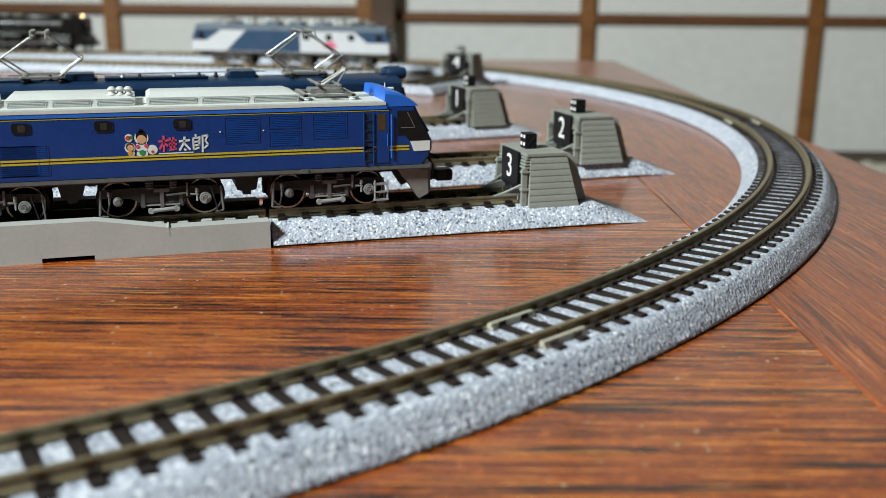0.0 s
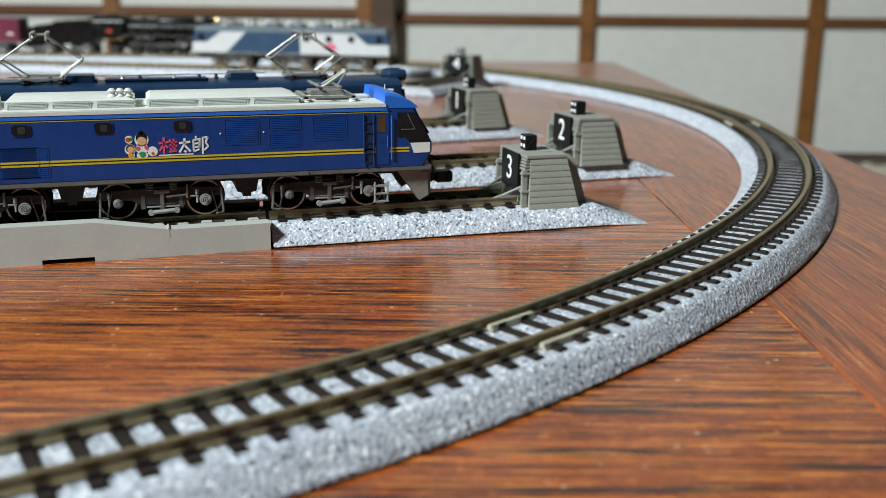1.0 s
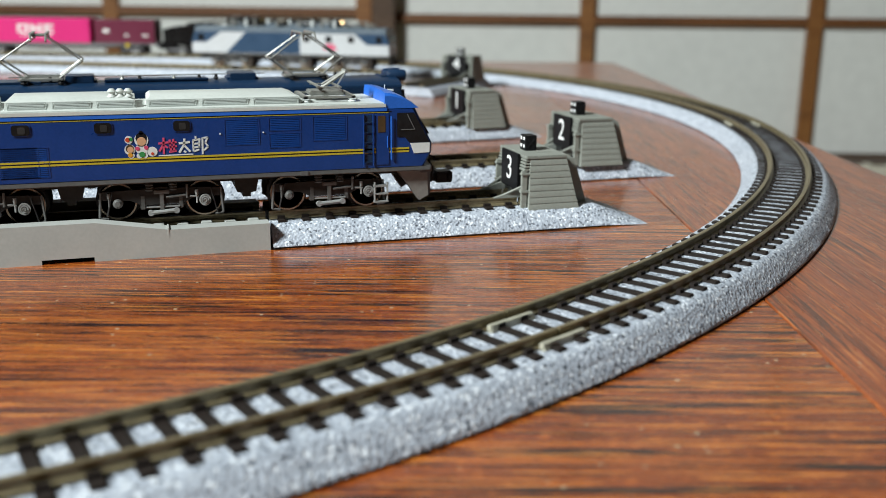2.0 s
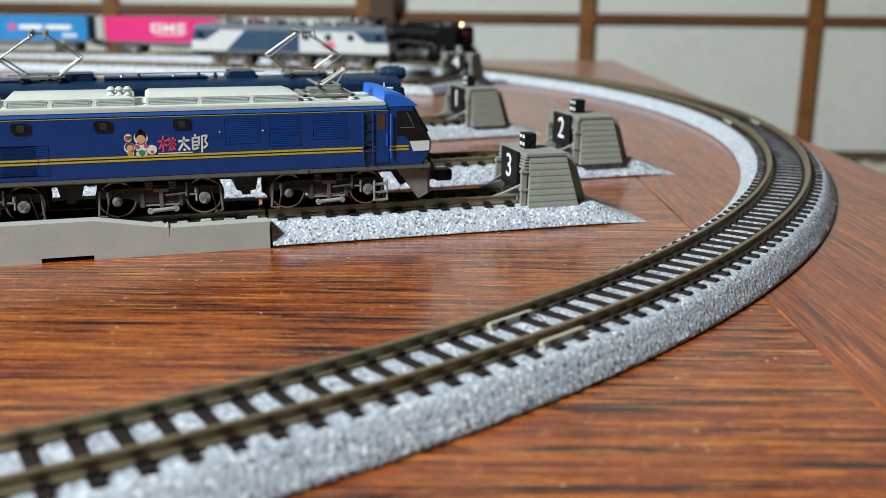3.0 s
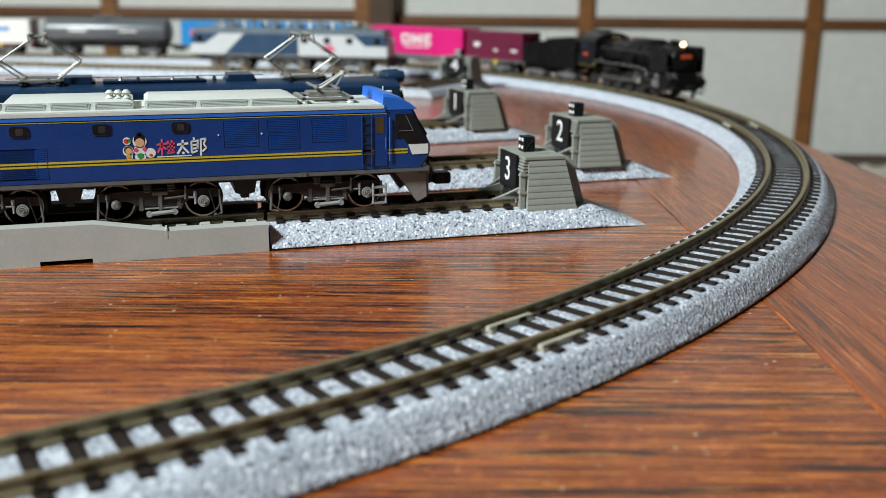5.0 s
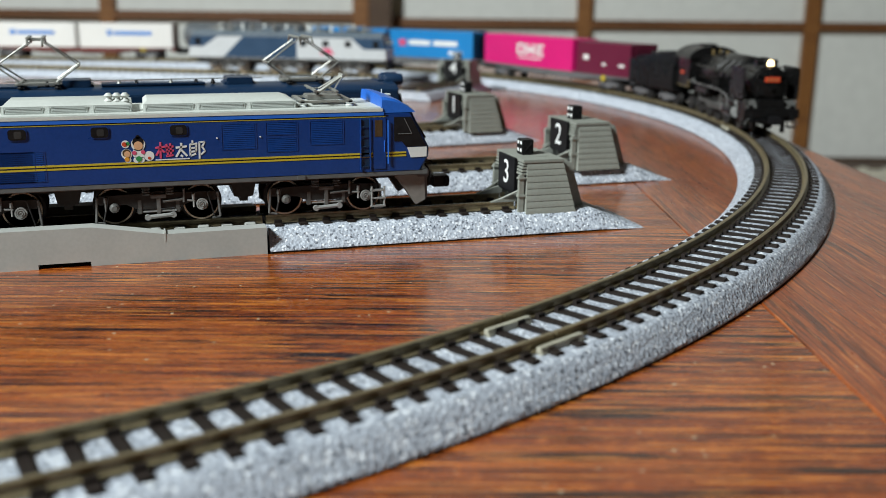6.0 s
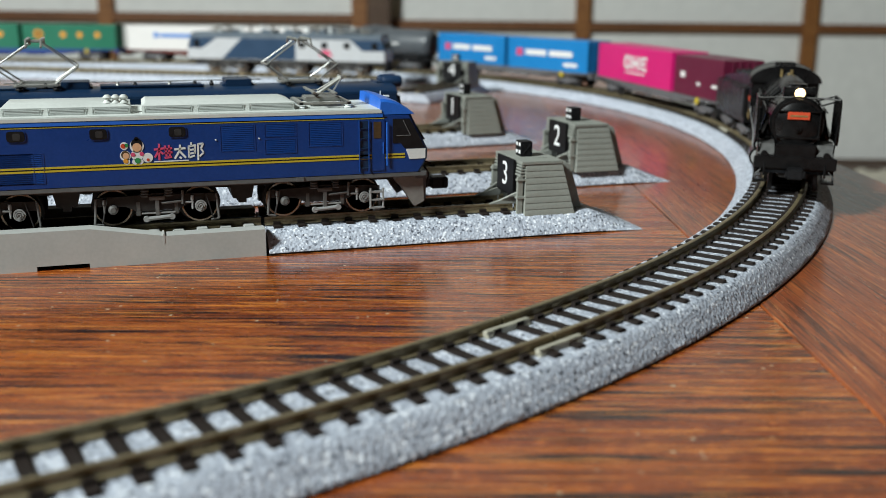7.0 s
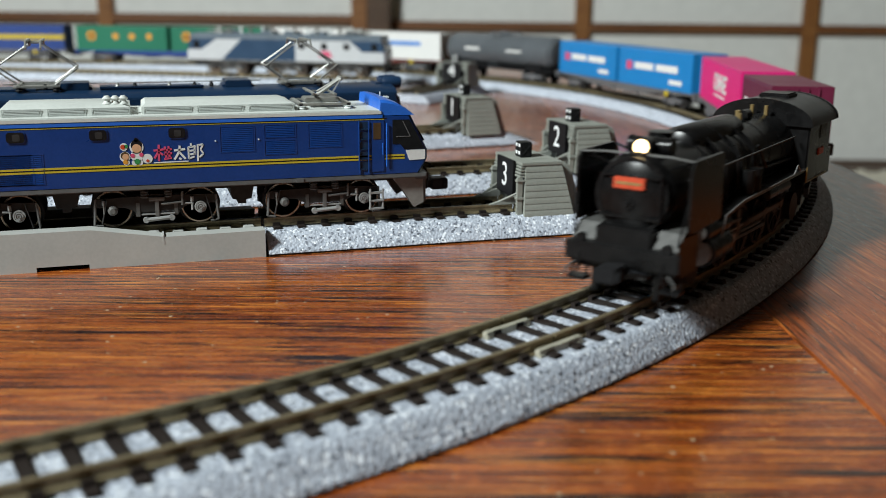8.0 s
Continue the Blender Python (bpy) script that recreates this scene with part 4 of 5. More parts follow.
def build_loco_navy():
    """Older boxy electric locomotive, dark blue all over, raised diamond pantographs."""
    L = thing("electric_locomotive", "dark navy model electric locomotive with raised silver pantographs", "model locomotive", "electric locomotives")
    ln, h = 115.0, 9.4
    part("body", cab_shell(0, ln, 8.6, 20.6, h, 2.2), NAVY, L, "dark navy body shell")
    prof = [(-h, 20.4), (-h + 0.1, 21.0), (-7.6, 21.9), (-4, 22.5), (0, 22.7), (4, 22.5), (7.6, 21.9), (h - 0.1, 21.0), (h, 20.4)]
    part("roof", Shape().prism(prof, -ln + 2.2, -2.2, "x"), NAVY, L)
    part("skirt", Shape().box(-ln + 0.4, -0.4, -h + 0.3, h - 0.3, 7.4, 8.6, 0.2), SKIRT, L)
    for sg in (-1, 1):
        for k in range(5):
            part("side_window", Shape().box(-30 - k * 14, -25 - k * 14, *sorted((sg * (h - 0.2), sg * (h + 0.08))), 14, 17.6, 0.08), BLACK_GLOSS, L)
        part("cab_window", Shape().box(-7.4, -4.4, *sorted((sg * (h - 0.4), sg * (h + 0.06))), 14.4, 18.8, 0.08), BROWN_WIN, L, "cab side window")
        part("windscreen", Shape().loft([[(0.0, sg * 0.8, 14.6), (0.0, sg * 8.2, 14.6), (-1.0, sg * 8.2, 14.6), (-1.0, sg * 0.8, 14.6)], [(-1.55, sg * 0.8, 18.9), (-1.55, sg * 8.2, 18.9), (-2.6, sg * 8.2, 18.9), (-2.6, sg * 0.8, 18.9)]]), BLACK_GLOSS, L)
        part("front_frame", Shape().rod((0.2, sg * 8.4, 9.5), (-1.7, sg * 8.6, 19.8), 0.3), BLACK, L)
        part("handrail", Shape().rod((0.4, sg * 7.8, 9.4), (0.0, sg * 7.8, 14.4), 0.16), BLACK, L)
        part("headlamp", Shape().turned([(-3.0, 1.1), (-2.2, 1.45), (1.6, 1.5), (1.9, 1.3), (1.9, 1.1), (1.2, 1.0)], (-1.2, sg * 2.4, 22.9), "x", 18).box(-3.2, -0.6, sg * 2.4 - 0.6, sg * 2.4 + 0.6, 21.0, 22.0, 0.1), NAVY, L, "round roof headlamp")
    part("lamp_housing", Shape().box(-6.5, -0.8, -3.6, 3.6, 20.8, 22.9, 0.5), NAVY, L)
    for x, w in ((-79.5, 3.2), (-41.5, 3.2)):
        part("roof_box", Shape().box(x - w, x + w, -3.8, 3.8, 22.4, 24.2, 0.2).box(x - w * 1.2, x + w * 1.2, -3.2, 3.2, 22.3, 23.2, 0.2), NAVY, L)
    part("roof_walkway", Shape().box(-74, -50, -4.2, 4.2, 22.6, 23.0, 0.08).box(-74, -50, -4.4, -4.1, 22.9, 23.3).box(-104, -88, -4, 4, 22.6, 23.0, 0.08), NAVY, L)
    for x in (-70, -66, -58, -52, -86, -48, -106, -22, -18):
        part("roof_insulator", Shape().turned([(0, 0.4), (0.4, 0.6), (0.8, 0.4), (1.3, 0.3)], (x, -2.6, 22.7), "z", 8), SILVER if x in (-70, -58) else BLACK, L)
    part("whistle", Shape().cyl((-100.6, -5.0, 23.6), 0.85, 2.6, "z", 10), BLACK, L)
    part("roof_bus_bar", Shape().rod((-95, -2.6, 24.0), (-36, -2.6, 24.0), 0.14), SILVER, L)
    build_diamond_pantograph(L, -87.6, 22.5)
    build_diamond_pantograph(L, -25.5, 22.5)
    for k in range(3):
        build_bogie(L, -22.5 - k * 35)
    part("chassis", Shape().box(-ln + 3, -3, -5.0, 5.0, 5.4, 8.0, 0.2).box(-1.2, 0.3, -8.6, 8.6, 2.2, 8.4, 0.3), UNDER, L)
    coupler(L, 0.2)
    return L


def build_loco_white():
    """Older electric locomotive in a white and navy livery."""
    L = thing("electric_locomotive", "white and navy model electric locomotive standing on a siding", "model locomotive", "electric locomotives")
    ln, h = 117.0, 9.4
    part("body", cab_shell(0, ln, 8.2, 21.4, h, 2.4), LIVERY_WHITE, L, "white lower body shell")
    part("roof", Shape().prism([(-h - 0.05, 19.9), (-h, 21.4), (-8.6, 22.4), (-5, 23.0), (5, 23.0), (8.6, 22.4), (h, 21.4), (h + 0.05, 19.9)], -ln + 2.4, -2.4, "x"), ROOF_DARK, L, "blue-grey roof")
    part("skirt", Shape().box(-ln + 0.4, -0.4, -h + 0.3, h - 0.3, 7.0, 8.2, 0.2), SKIRT, L)
    for sg in (-1, 1):
        y = sorted((sg * (h - 0.3), sg * (h + 0.07)))
        part("navy_panel", Shape().prism([(-96, 8.4), (-52, 8.4), (-52, 19.85), (-84, 19.85)], *y, "y"), NAVY4, L, "slanted navy side panel")
        part("navy_panel", Shape().prism([(-20, 19.85), (-2.2, 19.85), (-0.1, 14), (-13, 14)], *y, "y"), NAVY4, L, "navy cab panel")
        part("navy_panel", Shape().prism([(-ln + 18, 19.85), (-ln + 2.2, 19.85), (-ln + 0.1, 14), (-ln + 9, 14)], *y, "y"), NAVY4, L, "navy cab panel")
        for x in (-22, -35, -48):
            part("side_window", Shape().box(x - 1.8, x + 1.8, *sorted((sg * (h - 0.2), sg * (h + 0.12))), 15, 18.4, 0.1), BLACK_GLOSS, L)
        for x in (-6, -ln + 6):
            part("cab_window", Shape().box(x - 1.8, x + 1.8, *sorted((sg * (h - 0.2), sg * (h + 0.12))), 14.6, 18.8, 0.1), BLACK_GLOSS, L)
        part("lettering_bar", Shape().box(-38, -30.5, *sorted((sg * (h - 0.2), sg * (h + 0.1))), 10.8, 12.2).box(-36.8, -31.5, *sorted((sg * (h - 0.2), sg * (h + 0.1))), 12.4, 14.2), RED_PINK, L, "pink lettering bars")
        part("windscreen", Shape().box(-2.1, -0.5, *sorted((sg * 1.0, sg * 7.6)), 14.8, 18.8, 0.1), BLACK_GLOSS, L)
    for x in (-20, -40, -56, -70, -92):
        part("roof_equipment", Shape().box(x - 4, x + 4, -4.4, 4.4, 22.6, 24.6, 0.3), ROOF_DARK, L)
    for k in range(14):
        part("roof_insulator", Shape().turned([(0, 0.8), (0.8, 1.1), (1.6, 0.7), (2.4, 1.0), (3.2, 0.8), (4.0, 0.9), (4.4, 0.4)], (-14 - k * 6.6, -4.4 + (k % 2) * 3, 22.6), "z", 8), WHITE if k % 2 else SILVER, L)
    for x in (-18, -98):
        part("pantograph", Shape().box(x - 8, x + 8, -5.4, -4.8, 24.0, 24.4).box(x - 8, x + 8, 4.8, 5.4, 24.0, 24.4).box(x - 8, x - 7, -5.4, 5.4, 24, 24.5).box(x + 7, x + 8, -5.4, 5.4, 24, 24.5).box(x - 5, x + 5, -2, 2, 22.8, 24.2).rod((x - 7, -3, 24.4), (x + 1, -2, 26.2), 0.3).rod((x + 7, 3, 24.4), (x - 1, 2, 26.2), 0.3).box(x - 1.5, x + 1.5, -7.5, 7.5, 25.9, 26.4, 0.1), SILVER, L, "folded silver pantograph")
    for k in range(3):
        build_bogie(L, -23 - k * 35.5)
    part("chassis", Shape().box(-ln + 3, -3, -5.0, 5.0, 5.0, 7.4, 0.2).box(-1.2, 0.2, -8.4, 8.4, 2.2, 8.0, 0.3), UNDER, L)
    coupler(L, 0.2)
    return L


def stand(ob, number, s):
    """Sets a vehicle on a siding with its nose s mm before the stub joint."""
    x, y, a = SIDING.get(number, LAST)
    p, d = straight_line(x, y, a)(s)
    ob.matrix_world = mpose(p.x, p.y, RAIL_Z, 0, 0, a)


stand(build_loco_blue(), "3", -21.3)
stand(build_loco_navy(), "2", -47.5)
stand(build_loco_white(), "last", -30.5)


# ---- the train on the loop ----
MOVERS = []  # thing, distance of its two guiding points behind the headlamp
TURNING = []  # wheel part, radius


def build_steam():
    """Steam locomotive; local x = 0 at the headlamp, running back to minus x."""
    L = thing("steam_locomotive", "black model steam locomotive with lit headlamp and smoke deflectors", "model locomotive", "train on the loop")
    b = Shape().turned([(3.2, 0.5), (3.2, 4.2), (2.7, 5.6), (1.6, 6.3), (-14, 6.3), (-14.2, 6.5), (-15, 6.5), (-15.2, 6.2), (-36, 6.3), (-36.2, 6.6), (-37, 6.6), (-60, 6.7), (-60, 3)], (0, 0, 16.2), "x", 32)
    part("boiler", b, STEAM_BLACK, L, "black boiler and smokebox")
    door = part("smokebox_door", Shape().turned([(2.6, 5.4), (3.4, 5.2), (4.0, 3.8), (4.3, 2.0), (4.4, 0.4)], (0, 0, 16.0), "x", 28), STEAM_BLACK, L)
    part("door_ring", Shape().turned([(2.4, 5.9), (3.5, 5.9), (3.5, 5.3), (2.4, 5.3)], (0, 0, 16.0), "x", 28), STEAM_BLACK, L)
    plate = part("number_plate", Shape().box(3.9, 4.7, -2.5, 2.5, 17.2, 19.0, 0.12), PLATE_RED, L, "red number plate")
    part("plate_bar", Shape().box(4.6, 4.78, -2.0, 2.0, 17.9, 18.3), BRASS, plate)
    part("door_wheel", Shape().turned([(0, 0.9), (0.5, 0.9), (0.5, 0.4), (0.9, 0.3)], (4.2, 0, 15.0), "x", 14), STEAM_BLACK, L)
    part("chimney", Shape().turned([(0, 2.6), (0.8, 2.1), (2.6, 1.9), (2.9, 2.2), (3.0, 1.7)], (-6.5, 0, 21.8), "z", 20), STEAM_BLACK, L)
    part("headlamp", Shape().turned([(-2.2, 1.0), (-1.6, 1.45), (0.6, 1.55), (0.9, 1.6)], (0, 0, 23.1), "x", 20).box(-1.2, 0.4, -0.5, 0.5, 21.8, 22.6, 0.1), STEAM_BLACK, L)
    part("headlamp_lens", Shape().turned([(0, 1.15), (0.25, 1.0), (0.4, 0.5)], (0.9, 0, 23.1), "x", 18), LAMP_GLOW, L, "glowing warm headlamp")
    dome = [(-3.4, 20.4), (-3.2, 22.4), (-2.6, 23.6), (-1.5, 24.3), (0, 24.55), (1.5, 24.3), (2.6, 23.6), (3.2, 22.4), (3.4, 20.4)]
    part("steam_dome", Shape().loft([[(x, y * f, 20.4 + (z - 20.4) * f) for y, z in dome] for x, f in ((-13.2, 0.55), (-13.8, 0.85), (-15.2, 1.0), (-30, 1.0), (-38, 1.0), (-39.6, 0.85), (-40.2, 0.55))]), STEAM_BLACK, L, "long rounded combined dome casing")
    part("top_rail", Shape().rod((2.4, -9.1, 21.9), (1.6, -5.2, 22.1), 0.2).rod((1.6, -5.2, 22.1), (1.6, 5.2, 22.1), 0.2).rod((1.6, 5.2, 22.1), (2.4, 9.1, 21.9), 0.2), BOGIE, L, "handrail over the smokebox")
    part("door_hinge", Shape().box(3.4, 4.3, -4.8, 4.8, 18.9, 19.3, 0.08).box(3.4, 4.3, -4.8, 4.8, 12.6, 13.0, 0.08).rod((3.9, 4.9, 12.4), (3.9, 4.9, 19.5), 0.22), STEAM_BLACK, L)
    part("feedwater_heater", Shape().cyl((-3.2, 0, 22.9), 1.3, 6.4, "y", 16).cyl((-3.2, 3.3, 22.9), 1.45, 0.5, "y", 16).cyl((-3.2, -3.3, 22.9), 1.45, 0.5, "y", 16), STEAM_BLACK, L)
    part("safety_valve", Shape().cyl((-44, 0, 23.8), 0.5, 1.8, "z", 8).cyl((-42.4, 0.9, 23.6), 0.4, 1.4, "z", 8), BRASS, L, "brass safety valve")
    part("generator", Shape().cyl((-48, 0, 23.4), 1.1, 3.2, "x", 12), STEAM_BLACK, L)
    for sg in (-1, 1):
        part("smoke_deflector", Shape().prism([(2.6, 11.2), (3.6, 12.6), (3.4, 20.8), (2.2, 22.0), (-9.3, 22.0), (-10.2, 21.2), (-10.2, 11.4)], *sorted((sg * 8.9, sg * 9.4)), "y"), STEAM_BLACK, L, "black smoke deflector plate")
        part("deflector_stay", Shape().rod((2.0, sg * 9.0, 21.8), (0.5, sg * 5.0, 20.2), 0.2).rod((-10, sg * 9.0, 21.6), (-10, sg * 5.0, 20.4), 0.2), STEAM_BLACK, L)
        part("running_board", Shape().prism([(-13, 10.6), (-13, 11.3), (-22, 12.4), (-60, 12.4), (-60, 11.7), (-22, 11.7)], *sorted((sg * 5.6, sg * 9.3)), "y"), STEAM_BLACK, L)
        part("board_edge", Shape().rod((-13, sg * 9.35, 11.3), (-22, sg * 9.35, 12.3), 0.13).rod((-22, sg * 9.35, 12.3), (-52, sg * 9.35, 12.3), 0.13).rod((-52, sg * 9.35, 12.3), (-54, sg * 9.35, 13.8), 0.13).rod((-54, sg * 9.35, 13.8), (-56.5, sg * 9.35, 12.3), 0.13).rod((-56.5, sg * 9.35, 12.3), (-62, sg * 9.35, 12.0), 0.13).rod((-13, sg * 9.35, 11.3), (-10.6, sg * 9.35, 4.8), 0.13), PALE, L, "pale-lined edge of the running board")
        part("handrail", Shape().rod((-2, sg * 6.9, 18.4), (-58, sg * 7.2, 18.8), 0.16), BOGIE, L)
        part("cylinder", Shape().cyl((-11.5, sg * 7.6, 6.2), 2.5, 9.0, "x", 18).cyl((-11.5, sg * 7.6, 9.4), 1.7, 10.5, "x", 16).box(-15.4, -7.6, *sorted((sg * 5, sg * 7.6)), 4.5, 11, 0.3), STEAM_BLACK, L)
        part("front_step", Shape().box(3.2, 5.4, *sorted((sg * 6.2, sg * 9.2)), 2.2, 2.7).rod((4.2, sg * 9.0, 2.4), (4.2, sg * 8.6, 8), 0.22).rod((4.2, sg * 6.4, 2.4), (4.2, sg * 6.4, 8), 0.22), STEAM_BLACK, L)
        part("front_handrail", Shape().rod((5.0, sg * 8.4, 9.5), (3.0, sg * 9.0, 16.5), 0.18).rod((6.1, sg * 6.8, 7.6), (6.8, sg * 6.8, 4.0), 0.28), STEAM_BLACK, L)
        part("steam_pipe", Shape().rod((-6.5, sg * 6.0, 17.0), (-9.5, sg * 7.8, 10.4), 1.0, 10), STEAM_BLACK, L)
        part("air_pump", Shape().cyl((-31, sg * 8.0, 14.2), 1.3, 4.4, "z", 12).cyl((-27.5, sg * 8.0, 14.4), 1.1, 4.2, "z", 12), STEAM_BLACK, L)
        part("air_tank", Shape().turned([(-7, 0.6), (-6.6, 1.4), (6.6, 1.4), (7, 0.6)], (-46, sg * 7.4, 10.2), "x", 14), STEAM_BLACK, L)
        part("main_rod", Shape().rod((-13, sg * 8.0, 5.6), (-38.4, sg * 8.0, 5.0), 0.42), BOGIE, L, "grey connecting rod")
        part("valve_gear", Shape().box(-24, -22.8, *sorted((sg * 7.6, sg * 8.3)), 5.4, 10.4, 0.1).rod((-12, sg * 8.2, 9.4), (-24, sg * 8.2, 8.6), 0.35).rod((-24, sg * 8.4, 6.4), (-35, sg * 8.4, 6.2), 0.3).rod((-16, sg * 8.2, 9.2), (-16.5, sg * 8.2, 5.6), 0.25), BOGIE, L)
        part("cab_window", Shape().box(-73, -68, *sorted((sg * 9.0, sg * 9.62)), 17.5, 22, 0.1), BLACK_GLOSS, L)
        part("side_plate", Shape().box(-71.5, -67.5, *sorted((sg * 9.4, sg * 9.75)), 14.2, 15.6, 0.08), PLATE_RED, L, "red cab side plate")
    for x in (-20, -28, -44, -52):
        part("boiler_band", Shape().turned([(-0.3, 6.5), (-0.3, 6.72), (0.3, 6.72), (0.3, 6.5)], (x, 0, 16.2), "x", 32), STEAM_BLACK, L)
    for sg in (-1, 1):
        for x in (-19, -25, -33):
            part("sand_pipe", Shape().rod((x, sg * 3.0, 22.6), (x - 0.6, sg * 6.5, 19.0), 0.24).rod((x - 0.6, sg * 6.5, 19.0), (x - 1.0, sg * 6.9, 12.4), 0.24), STEAM_BLACK, L)
        part("feed_pipe", Shape().rod((-58, sg * 7.0, 14.6), (-40, sg * 7.2, 15.2), 0.3).rod((-40, sg * 7.2, 15.2), (-36, sg * 6.6, 19.6), 0.3), STEAM_BLACK, L)
        part("cylinder_cover", Shape().cyl((-6.6, sg * 7.6, 6.2), 2.0, 0.8, "x", 18).cyl((-6.0, sg * 7.6, 9.4), 1.2, 0.7, "x", 14), PALE, L, "pale worn cylinder cover")
        part("crosshead", Shape().box(-21.5, -18.5, *sorted((sg * 7.4, sg * 8.6)), 5.0, 6.8, 0.15).rod((-16, sg * 8.0, 7.2), (-26, sg * 8.0, 7.2), 0.25), PALE, L, "pale metal crosshead and slide bar")
        part("cab_edge", Shape().rod((-60.2, sg * 9.6, 9.6), (-76.2, sg * 9.6, 9.6), 0.16).rod((-60.2, sg * 9.6, 9.6), (-60.2, sg * 9.6, 12.6), 0.16), BRASS, L)
        part("whistle", Shape().cyl((-57, sg * 1.4, 23.6), 0.4, 2.0, "z", 8), BRASS, L)
    part("front_deck", Shape().prism([(-3, 10.2), (3.2, 10.6), (5.6, 8.4), (5.6, 5.2), (4.8, 4.4), (-3, 4.4)], -8.6, 8.6, "y").box(5.2, 6.4, -9.3, 9.3, 5.6, 8.6, 0.2), STEAM_BLACK, L, "black front deck and buffer beam")
    for sg in (-1, 1):
        part("deck_plate", Shape().prism([(-2.0, 11.3), (3.0, 10.9), (5.2, 8.7), (5.2, 9.0), (3.1, 11.2), (-2.0, 11.6)], *sorted((sg * 4.8, sg * 8.6)), "y"), BOGIE, L, "dusty grey sloping deck plate")
        part("lever_end", Shape().rod((6.4, sg * 7.6, 5.4), (6.5, sg * 8.8, 4.2), 0.14).rod((6.5, sg * 8.8, 4.2), (6.5, sg * 8.9, 3.5), 0.2), BOGIE, L, "pale end of the coupling lever")
    part("deck_box", Shape().box(0.5, 5.7, -4.6, 4.6, 7.4, 11.4, 0.3), STEAM_BLACK, L)
    part("beam_lamp", Shape().cyl((5.4, 7.0, 9.0), 0.8, 1.2, "x", 12).cyl((5.4, -7.0, 9.0), 0.8, 1.2, "x", 12), STEAM_BLACK, L)
    part("rail_guard", Shape().box(2.4, 4.2, -5.6, -4.6, 0.4, 4.6, 0.15).box(2.4, 4.2, 4.6, 5.6, 0.4, 4.6, 0.15), STEAM_BLACK, L)
    coupler(L, 4.6, 5.2)
    part("frame", Shape().box(-72, 4, -3.4, 3.4, 3.2, 10.6, 0.2), UNDER, L)
    cab = part("cab", Shape().box(-76.5, -60, -9.5, 9.5, 9.2, 21.6, 0.3).box(-79, -75, -9.4, -8.8, 9.2, 14.5).box(-79, -75, 8.8, 9.4, 9.2, 14.5), STEAM_BLACK, L, "black cab")
    arch = [(10.0 * math.cos(a), 20.6 + 5.0 * math.sin(a)) for a in (radians(180 - i * 10) for i in range(19))]
    part("cab_roof", Shape().prism(arch, -80, -59.2, "x"), STEAM_BLACK, cab)
    part("roof_rib", Shape().prism([(y * 1.015, z + 0.12) for y, z in arch], -60.0, -59.3, "x").prism([(y * 1.015, z + 0.12) for y, z in arch], -79.9, -79.3, "x"), STEAM_BLACK, cab)
    part("roof_hatch", Shape().box(-73, -66, -3, 3, 24.9, 26.2, 0.3), STEAM_BLACK, cab)
    for k in range(4):
        x = -22.6 - k * 10.5
        for sg in (-1, 1):
            s = Shape().turned([(-0.9 * sg, 5.0), (-0.7 * sg, 5.05), (-0.6 * sg, 4.65), (0.8 * sg, 4.6), (0.8 * sg, 4.1), (0.5 * sg, 4.0), (0.5 * sg, 1.4), (0.9 * sg, 1.2), (0.9 * sg, 0.5)], (0, 0, 0), "y", 28)
            for q in range(8):
                a = q * math.pi / 4
                s.rod((1.0 * math.cos(a), 0.75 * sg, 1.0 * math.sin(a)), (4.1 * math.cos(a), 0.75 * sg, 4.1 * math.sin(a)), 0.3, 5)
            s.prism([(4.2, -1.8), (4.2, 1.8), (3.0, 2.9), (3.0, -2.9)], *sorted((0.5 * sg, 1.0 * sg)), "y")
            s.cyl((-2.2, 1.2 * sg, 0), 0.55, 1.4, "y", 10)
            w = part("driving_wheel", s, WHEEL, L)
            w.matrix_local = mpose(x, 4.9 * sg, 4.62)
            TURNING.append((w, (x, 4.9 * sg, 4.62), 4.62))
    for x, r in ((-9.5, 2.9), (-68, 2.9)):
        for sg in (-1, 1):
            w = part("small_wheel", Shape().turned([(-0.9 * sg, r + 0.4), (-0.6 * sg, r), (0.8 * sg, r), (0.8 * sg, 0.5)], (0, 0, 0), "y", 20), WHEEL, L)
            w.matrix_local = mpose(x, 4.9 * sg, r)
    for sg in (-1, 1):
        rod = part("coupling_rod", Shape().box(-16.6, 16.6, -0.3, 0.3, -0.5, 0.5, 0.12).cyl((-15.75, 0, 0), 0.9, 0.8, "y", 12).cyl((-5.25, 0, 0), 0.9, 0.8, "y", 12).cyl((5.25, 0, 0), 0.9, 0.8, "y", 12).cyl((15.75, 0, 0), 0.9, 0.8, "y", 12), BOGIE, L, "grey coupling rod")
        rod.matrix_local = mpose(-38.35, 6.9 * sg, 4.62)
        TURNING.append((rod, (-38.35, 6.9 * sg, 4.62), -4.62))
    MOVERS.append((L, 22.6, 54.1, 0.0))
    return L


